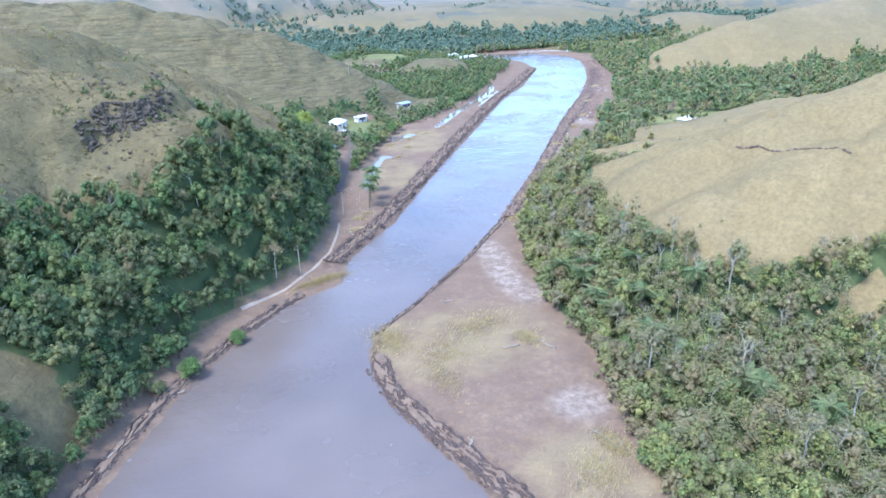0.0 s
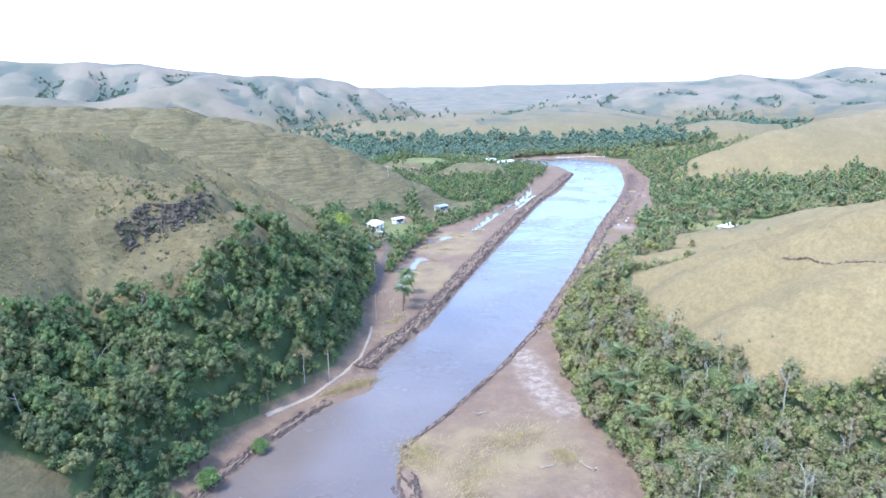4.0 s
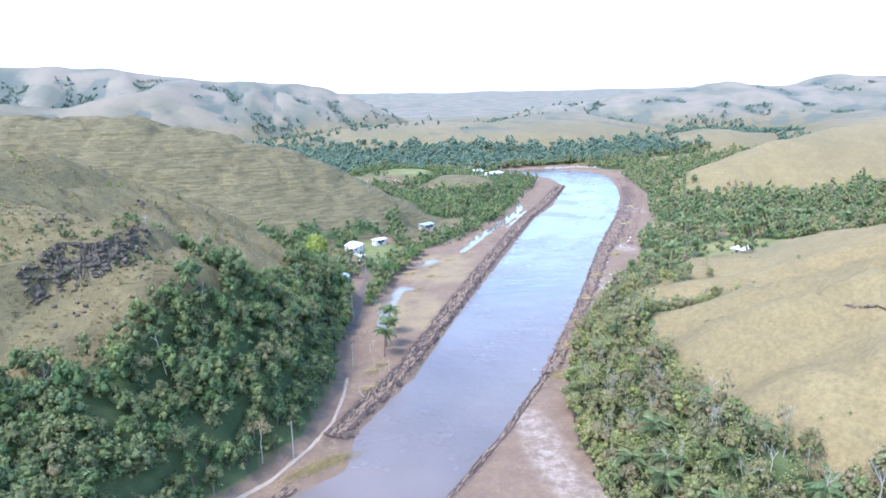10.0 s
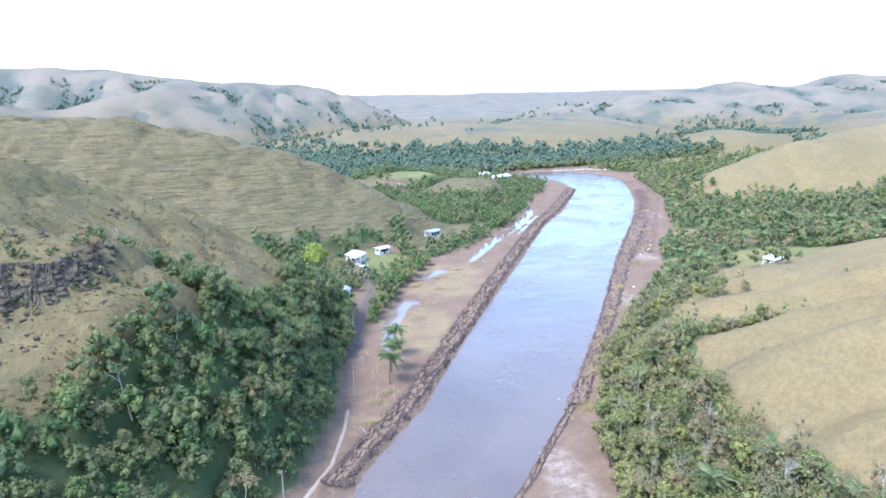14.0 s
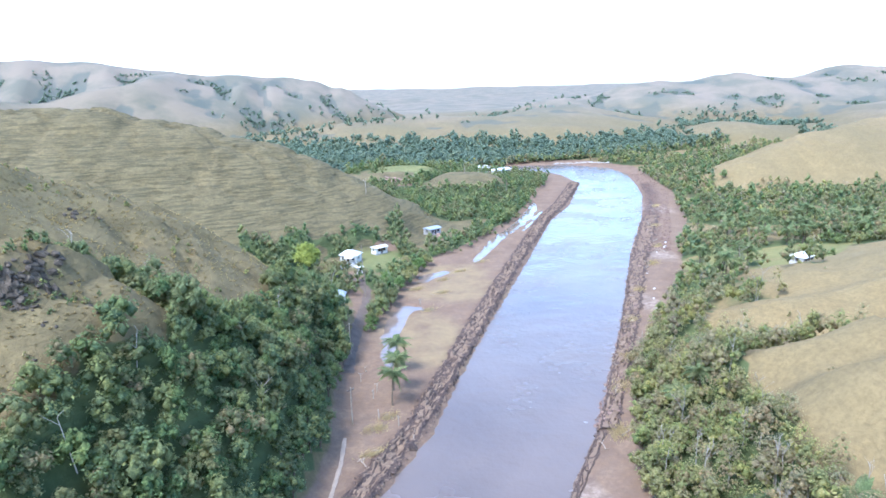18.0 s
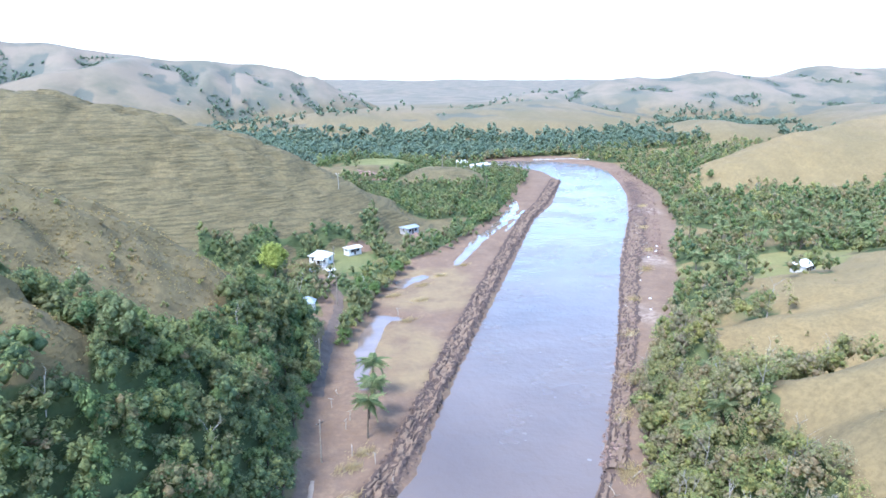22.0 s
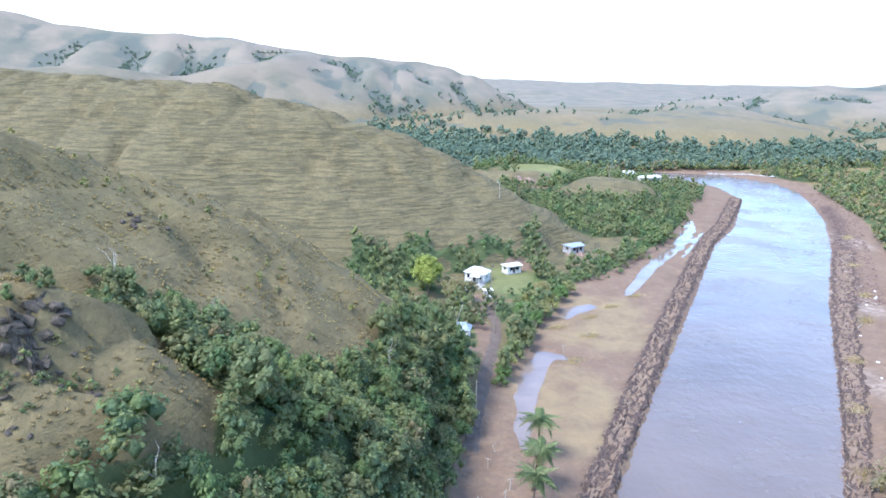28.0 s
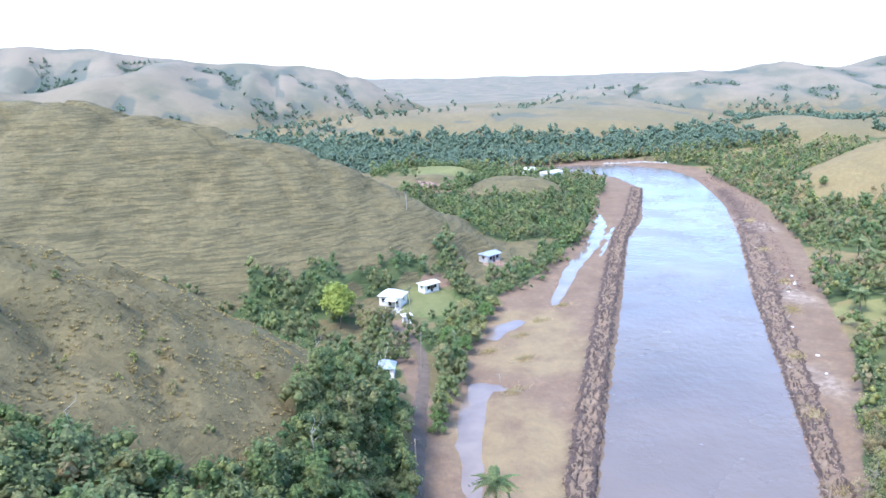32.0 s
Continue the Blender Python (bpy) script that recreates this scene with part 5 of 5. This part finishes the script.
for k, (x, y, ln, rad, turn) in enumerate(((45, 105, 4.5, 0.16, 115), (39, 106, 3.2, 0.14, 5), (42, 77, 5.5, 0.16, 110), (44, 74, 4.0, 0.13, 100), (47, 68, 4.5, 0.15, 130), (23, 82, 1.8, 0.2, 60), (33, 128, 1.5, 0.2, 20),
                                           (30, 182, 2.5, 0.13, 70), (20, 175, 3.0, 0.12, 100), (73, 188, 4, 0.16, 60), (80, 200, 3.5, 0.15, 100), (97, 224, 4, 0.16, 50), (108, 243, 4, 0.15, 80), (128, 268, 4, 0.18, 40),
                                           (143, 285, 4, 0.16, 110), (150, 300, 4, 0.2, 30), (-28, 97, 3.5, 0.14, 60), (-20, 111, 2.6, 0.12, 20), (61, 170, 3.0, 0.12, 80), (67, 172, 3.4, 0.13, 20), (165, 330, 5, 0.2, 70), (26, 213, 2.2, 0.1, 90))):
    log(x, y, ln, rad, turn, 40 + k)


def brush(name, x, y, rx, ry, turn, count, seed, label):
    """Flattened stalks and twigs as one pile."""
    r = random.Random(seed)
    ob = thing(name, label, "debris", pose(x, y, ground_at(x, y), 0, 0, turn))
    n = np.random.RandomState(seed)
    count *= 3
    p = n.normal(size=(count, 2)) * (rx * 0.45, ry * 0.45)
    a, ln = n.uniform(-0.7, 0.7, count) + n.choice((0, 0.5), count), n.uniform(0.2, 0.55, count)
    hx = x + p[:, 0] * math.cos(radians(turn)) - p[:, 1] * math.sin(radians(turn))
    hy = y + p[:, 0] * math.sin(radians(turn)) + p[:, 1] * math.cos(radians(turn))
    z = np.maximum(height(hx, hy)[0], 0) - ground_at(x, y) + n.uniform(0.05, 0.4, count)
    d = np.stack([np.cos(a) * ln, np.sin(a) * ln, n.uniform(-0.1, 0.35, count)], -1)
    w = np.stack([-np.sin(a), np.cos(a), n.uniform(-0.5, 0.5, count)], -1) * n.uniform(0.02, 0.05, count)[:, None]
    c = np.stack([p[:, 0], p[:, 1], z], -1)
    co = np.stack([c - d - w, c - d + w, c + d + w * 0.3, c + d - w * 0.3], 1).reshape(-1, 3)
    part("stalk_mat", mesh_of("stalk_mat", co, np.arange(4 * count).reshape(-1, 4), STRAW), None, ob)["kind"] = "stuff"
    bm = bmesh.new()
    for _ in range(max(4, count // 120)):
        q, b = (r.gauss(0, rx * 0.4), r.gauss(0, ry * 0.4)), r.uniform(0, 3.1)
        tube(bm, [(q[0] - math.cos(b), q[1] - math.sin(b), 0.1), (q[0], q[1], 0.25), (q[0] + math.cos(b), q[1] + math.sin(b), 0.3)], [0.07, 0.05, 0.02], 5)
    part("twig_mat", bm, DRIFT, ob)["kind"] = "stuff"


brush("brush_pile", 9, 148.5, 8, 1.8, 28, 500, 1, "straw and brush washed up on the bank")
brush("flattened_reeds", 18, 117, 4, 7, 10, 380, 2, "flattened yellow reeds on the tip of the mud bar")
brush("flattened_reeds", 36, 116, 9, 5, 20, 300, 3, "flattened yellow reeds on the mud bar")
brush("flattened_reeds", 27, 108, 7, 6, 80, 160, 4, "sparse flattened reeds on the mud bar")
brush("brush_pile", 43, 108, 2.2, 3, 20, 200, 5, "uprooted bamboo clump lying on the mud")
brush("brush_pile", 43, 75, 2.0, 4, 15, 260, 6, "uprooted yellow bamboo lying on the mud")
brush("flattened_reeds", 38, 70, 6, 5, 40, 220, 7, "sparse flattened reeds on the mud bar")
brush("flattened_reeds", 24, 100, 3, 8, 10, 160, 8, "sparse flattened reeds on the mud bar")
for k, (x, y) in enumerate(((66, 173), (75, 190), (84, 204), (98, 226), (113, 248), (132, 272), (146, 292), (165, 325), (190, 365))):
    brush("brush_pile", x, y, 3.5, 2.2, 55, 130, 20 + k, "flood wrack of straw and twigs on the east bank")
for k, (x, y) in enumerate(((50, 268), (60, 275), (68, 283), (78, 292), (56, 262), (27, 190), (22, 178), (24, 186), (49, 248))):
    brush("flattened_reeds", x, y, 3.0, 1.6, 20, 70, 40 + k, "flattened crop stubble on the silted field")


# ---- houses, lane, poles ----
def sheet_material(name, low, high, rough=0.45, metal=0.0):
    m, nt, b = material(name, rough, 0.4)
    co = nt.nodes.new("ShaderNodeTexCoord").outputs["Object"]
    c = ramp(nt, noise_tex(nt, 0.8, 5, 0.7, co), [(0.3, low), (0.7, high)])
    nt.links.new(c, b.inputs["Base Color"])
    b.inputs["Metallic"].default_value = metal
    w = node(nt, "ShaderNodeTexWave", Scale=6.0)
    nt.links.new(co, w.inputs["Vector"])
    bump(nt, b, w.outputs["Fac"], 0.5, 0.05)
    return m


PLASTER, BLUE_WALL = plain_material("cream_plaster", (0.62, 0.58, 0.50), (0.80, 0.77, 0.70), 1.2, 0.8, 0.15), plain_material("weathered_board", (0.34, 0.32, 0.30), (0.52, 0.50, 0.48), 1.5)
ROOF_WHITE, ROOF_GREY = sheet_material("white_roof_sheet", (0.60, 0.58, 0.53), (0.76, 0.74, 0.69)), sheet_material("grey_roof_sheet", (0.24, 0.27, 0.30), (0.38, 0.42, 0.46), 0.75)
DARK_WOOD = plain_material("dark_wood", (0.05, 0.04, 0.03), (0.12, 0.09, 0.07), 2.0)
DARK_PANE, _dn, _db = material("window_glass", 0.1, 0.5)
_db.inputs["Base Color"].default_value = (0.02, 0.025, 0.03, 1)
CONCRETE = plain_material("concrete", (0.34, 0.32, 0.29), (0.50, 0.47, 0.43), 0.8)
ASPHALT = plain_material("worn_asphalt", (0.125, 0.092, 0.07), (0.20, 0.15, 0.115), 0.6)
GRAVEL = plain_material("pale_gravel", (0.26, 0.195, 0.14), (0.36, 0.28, 0.205), 0.6)
BRICKY = plain_material("reddish_rubble", (0.22, 0.13, 0.10), (0.38, 0.26, 0.20), 1.0)


def wall_mesh(length, high, thick, holes):
    """A wall along x with openings (x0, x1, z0, z1) that go through."""
    bm = bmesh.new()
    xs = sorted({0.0, length, *(v for h in holes for v in h[:2])})
    for a, b in zip(xs, xs[1:]):
        z = 0.0
        for h in sorted((h for h in holes if h[0] <= a and h[1] >= b), key=lambda h: h[2]):
            if h[2] > z:
                box(bm, a, b, 0, thick, z, h[2])
            z = h[3]
        if z < high:
            box(bm, a, b, 0, thick, z, high)
    bmesh.ops.remove_doubles(bm, verts=bm.verts, dist=0.0005)
    return bm


def roof_mesh(lx, ly, rise, over, hip, thick=0.08):
    bm = bmesh.new()
    x0, x1, y0, y1 = -over, lx + over, -over, ly + over
    inset = hip * (ly / 2 + over)
    ridge_ = [(x0 + inset, ly / 2, rise), (x1 - inset, ly / 2, rise)]
    eave = [(x0, y0, 0), (x1, y0, 0), (x1, y1, 0), (x0, y1, 0)]
    for dz, flip in ((thick, False), (0.0, True)):
        e = [bm.verts.new((p[0], p[1], p[2] + dz)) for p in eave]
        k = [bm.verts.new((p[0], p[1], p[2] + dz)) for p in ridge_]
        for f in ((e[0], e[1], k[1], k[0]), (e[2], e[3], k[0], k[1]), (e[1], e[2], k[1]), (e[3], e[0], k[0])):
            bm.faces.new(f[::-1] if flip else f)
    v = list(bm.verts)
    for a in range(4):
        b = (a + 1) % 4
        bm.faces.new((v[a + 6], v[b + 6], v[b], v[a]))
    return bm


def house(name, label, x, y, turn, lx, ly, high, roof, wall, rise, hip, doors=1, porch=False, base=0.3, stilts=0.0, z=None):
    gz = ground_at(x, y) if z is None else z
    ob = thing(name, label, "house", pose(x, y, gz + stilts, 0, 0, turn) @ Matrix.Translation((-lx / 2, -ly / 2, 0)))
    bm = bmesh.new()
    if stilts:
        for px in (0.2, lx / 2, lx - 0.2):
            for py in (0.2, ly - 0.2):
                tube(bm, [(px, py, -stilts - 0.4), (px, py, 0)], [0.12, 0.12], 6)
    box(bm, -0.1, lx + 0.1, -0.1, ly + 0.1, -0.6 if not stilts else -0.12, base)
    part("foundation", bm, CONCRETE if not stilts else DARK_WOOD, ob)
    t = 0.15

    def side(length, m, holes):
        w = part("wall", wall_mesh(length, high, t, [h[:4] for h in holes]), wall, ob)
        w.matrix_local = Matrix.Translation((0, 0, base)) @ m
        for x0, x1, z0, z1, kind in holes:
            if kind == "door":
                b2 = bmesh.new()
                box(b2, x0, x1, 0.05, 0.10, 0, z1)
                d = part("door", b2, DARK_WOOD, ob)
                d.matrix_local = w.matrix_local
                continue
            b2 = bmesh.new()
            for q in ((x0, x0 + 0.07, z0, z1), (x1 - 0.07, x1, z0, z1), (x0 + 0.07, x1 - 0.07, z0, z0 + 0.07), (x0 + 0.07, x1 - 0.07, z1 - 0.07, z1)):
                box(b2, q[0], q[1], -0.02, 0.1, q[2], q[3])
            win = part("window", b2, DARK_WOOD, ob)
            win.matrix_local = w.matrix_local
            b3 = bmesh.new()
            box(b3, x0 + 0.07, x1 - 0.07, 0.04, 0.06, z0 + 0.07, z1 - 0.07)
            part("pane", b3, DARK_PANE, win)

    mid = lx / 2
    side(lx, Matrix.Identity(4), [(0.8, 1.9, 0.9, 2.0, "win"), (mid - 0.45, mid + 0.45, 0.0, 2.0, "door"), (lx - 1.9, lx - 0.8, 0.9, 2.0, "win")] if doors else [(0.8, 1.7, 0.9, 1.9, "win")])
    side(lx, pose(lx, ly, 0, 0, 0, 180), [(0.8, 1.9, 0.9, 2.0, "win"), (lx - 1.9, lx - 0.8, 0.9, 2.0, "win")])
    side(ly - 2 * t, pose(lx, t, 0, 0, 0, 90), [(ly / 2 - 0.7, ly / 2 + 0.3, 0.9, 2.0, "win")])
    side(ly - 2 * t, pose(0, ly - t, 0, 0, 0, -90), [(ly / 2 - 0.7, ly / 2 + 0.3, 0.9, 2.0, "win")])
    r = part("roof", roof_mesh(lx, ly, rise, 0.4, hip), roof, ob)
    r.matrix_local = Matrix.Translation((0, 0, base + high))
    if porch:
        p = part("porch_roof", roof_mesh(lx * 0.5, 1.8, 0.45, 0.1, 0.2), roof, ob)
        p.matrix_local = Matrix.Translation((lx * 0.4, -2.0, base + high - 0.5))
        for px in (lx * 0.42, lx * 0.88):
            b4 = bmesh.new()
            tube(b4, [(px, -1.85, -0.3), (px, -1.85, base + high - 0.45)], [0.09, 0.09], 8)
            part("porch_post", b4, wall, ob)
    return ob


house("white_house", "cream-walled house with a white hipped roof and porch", 34.5, 302.0, -32, 6.0, 4.6, 2.4, ROOF_WHITE, PLASTER, 1.4, 0.8, porch=True)
house("small_house", "small white house with a low pale sheet roof", 45.5, 308.5, 25, 4.8, 3.0, 2.1, ROOF_WHITE, PLASTER, 0.5, 0.1)
house("blue_roof_hut", "small pale hut with a light blue-grey hipped roof", 25.5, 259, -15, 3.4, 3.1, 2.0, ROOF_GREY, PLASTER, 1.3, 0.75)
house("board_house", "weathered board house with a grey sheet roof", 71, 333.5, 28, 5.6, 4.0, 2.2, ROOF_GREY, BLUE_WALL, 0.7, 0.1, base=0.2)
house("farm_house", "small farmhouse with a whitish hipped roof among fields", 172.5, 250.5, 20, 6.0, 4.6, 2.3, ROOF_WHITE, BLUE_WALL, 1.4, 0.8)
house("village_house", "long pale-roofed house on the terrace above the river", 147, 467, 20, 11, 5, 2.6, ROOF_WHITE, PLASTER, 0.9, 0.2)
house("village_house", "cream house with a pale roof among trees", 141, 483, -15, 7, 5, 2.8, ROOF_WHITE, PLASTER, 1.2, 0.6)
house("outhouse", "tiny whitewashed outhouse beside the yard", 35.5, 288.5, 10, 1.8, 1.6, 1.9, ROOF_WHITE, PLASTER, 0.25, 0.1, doors=0)
house("lean_to_shed", "open wooden shed with a rusty grey roof", 28.5, 289.5, 30, 3.4, 2.4, 1.9, ROOF_GREY, DARK_WOOD, 0.3, 0.1, doors=0)
rubble("brick_rubble", "heap of reddish bricks and rubble beside the house", [(68, 329), (74, 330)], 1.8, 70, 70, 0.2, 0.5, 9, [lump_mesh("brick_lump", 60 + k, BRICKY) for k in range(3)])
rubble("stone_heap", "low heap of stones in the yard", [(36, 298), (33, 295)], 1.2, 40, 40, 0.15, 0.35, 10, PALES)
rubble("cut_bank", "collapsed reddish earth bank on the hill spur", [(75, 458), (82, 454), (90, 453)], 2.4, 120, 120, 0.4, 1.2, 12, [lump_mesh("earth_lump", 70 + k, BRICKY) for k in range(3)])
rubble("sandbar_edge", "pale gravel bar at the river bend", [(214, 541), (236, 534), (250, 522)], 1.4, 120, 60, 0.3, 0.7, 13, PALES)


rubble("eroded_bank", "broken dark earth scarp across the grass hill", SCARP, 0.22, 260, 260, 0.08, 0.24, 14, [lump_mesh("earth_clod", 75 + k, CLOD, 0.6) for k in range(3)])


def lane(name, points, half, mat, label):
    """A road draped on the ground, with a little thickness."""
    n = 70
    co = []
    for k in range(n + 1):
        x, y, d = along(points, k / n)
        half_ = half * (1 + 0.12 * math.sin(k * 1.7) + 0.1 * math.sin(k * 0.6))
        for w, dz in ((-half_ - 0.3, -0.3), (-half_, 0.05), (0, 0.12), (half_, 0.05), (half_ + 0.3, -0.3)):
            co.append((x - d[1] * w, y + d[0] * w, ground_at(x - d[1] * w, y + d[0] * w) + dz))
    i = np.arange(n)[:, None] * 5 + np.arange(4)[None]
    f = np.stack([i + 1, i, i + 5, i + 6], -1).reshape(-1, 4)
    tagged(new(name, mesh_of(name, np.array(co), f, mat)), label, "road", kind="structure")


lane("road", [(22, 212), (24.8, 226), (26.8, 233), (29.7, 245), (32.9, 257), (35, 269), (34.5, 279), (32, 288)], 1.15, ASPHALT, "narrow muddy asphalt lane beside the flooded field")
lane("track", [(-9, 137.6), (-7, 139.6), (0.5, 146), (7.3, 154.2), (12.8, 164.3), (16.2, 175.4), (18, 184)], 0.3, GRAVEL, "pale gravel track along the foot of the slope")


def pole(x, y, tall, label="weathered wooden power pole beside the lane"):
    ob = thing("power_pole", label, "power pole", pose(x, y, ground_at(x, y), 0, 0, 35), "power poles")
    bm = bmesh.new()
    tube(bm, [(0, 0, -0.5), (0, 0, tall)], [0.16, 0.1], 8)
    part("post", bm, DRIFT, ob)
    bm = bmesh.new()
    box(bm, -0.8, 0.8, -0.06, 0.06, tall - 0.7, tall - 0.55)
    part("crossarm", bm, DARK_WOOD, ob)
    for px in (-0.7, 0, 0.7):
        bm = bmesh.new()
        tube(bm, [(px, 0, tall - 0.55), (px, 0, tall - 0.4)], [0.05, 0.035], 6)
        part("insulator", bm, PALE_BARK, ob)


POLES = [(4.5, 151.5, 7.5), (20, 189, 7.5), (24, 222, 7.5), (33.5, 262, 8), (37, 292, 8), (128, 405, 8), (113, 430, 7)]
for x, y, tall in POLES:
    pole(x, y, tall)

for k, (x, y) in enumerate(((26.6, 201.3), (25.4, 198.4), (25, 189.5), (28.2, 186.5), (24.2, 207), (47.5, 252.5))):
    ob = thing("field_post", "thin pale wooden post with a short cross-piece in the silt", "post", pose(x, y, ground_at(x, y), 0, 3, 20 + 31 * k), "field posts")
    bm = bmesh.new()
    tube(bm, [(0, 0, -0.3), (0.03, 0, 1.9)], [0.07, 0.055], 6)
    part("post", bm, PALE_BARK, ob)
    bm = bmesh.new()
    tube(bm, [(-0.55, 0.06, 1.8), (0.55, 0.06, 1.86)], [0.045, 0.04], 6)
    part("cross_piece", bm, PALE_BARK, ob)

# white sacks and flood litter on the east bank
WHITE = plain_material("white_plastic", (0.70, 0.70, 0.70), (0.82, 0.82, 0.82), 2.0, 0.5)
SACKS = [lump_mesh("sack", 80 + k, WHITE, 0.5) for k in range(2)]
rl = random.Random(77)
for k, (x, y) in enumerate(((147, 289), (148.5, 290.5), (149, 310), (152, 296), (112, 238), (117, 246), (141, 284), (158, 318), (172, 336), (124, 262), (150, 306))):
    ob = new("litter_sack", SACKS[k % 2])
    s = rl.uniform(0.25, 0.5)
    ob.matrix_basis = pose(x, y, ground_at(x, y) + 0.2 * s, 0, 0, rl.uniform(0, 360)) @ Matrix.Diagonal((s * 1.4, s, s, 1))
    tagged(ob, "white plastic sack stranded on the muddy bank", "litter", "flood litter")
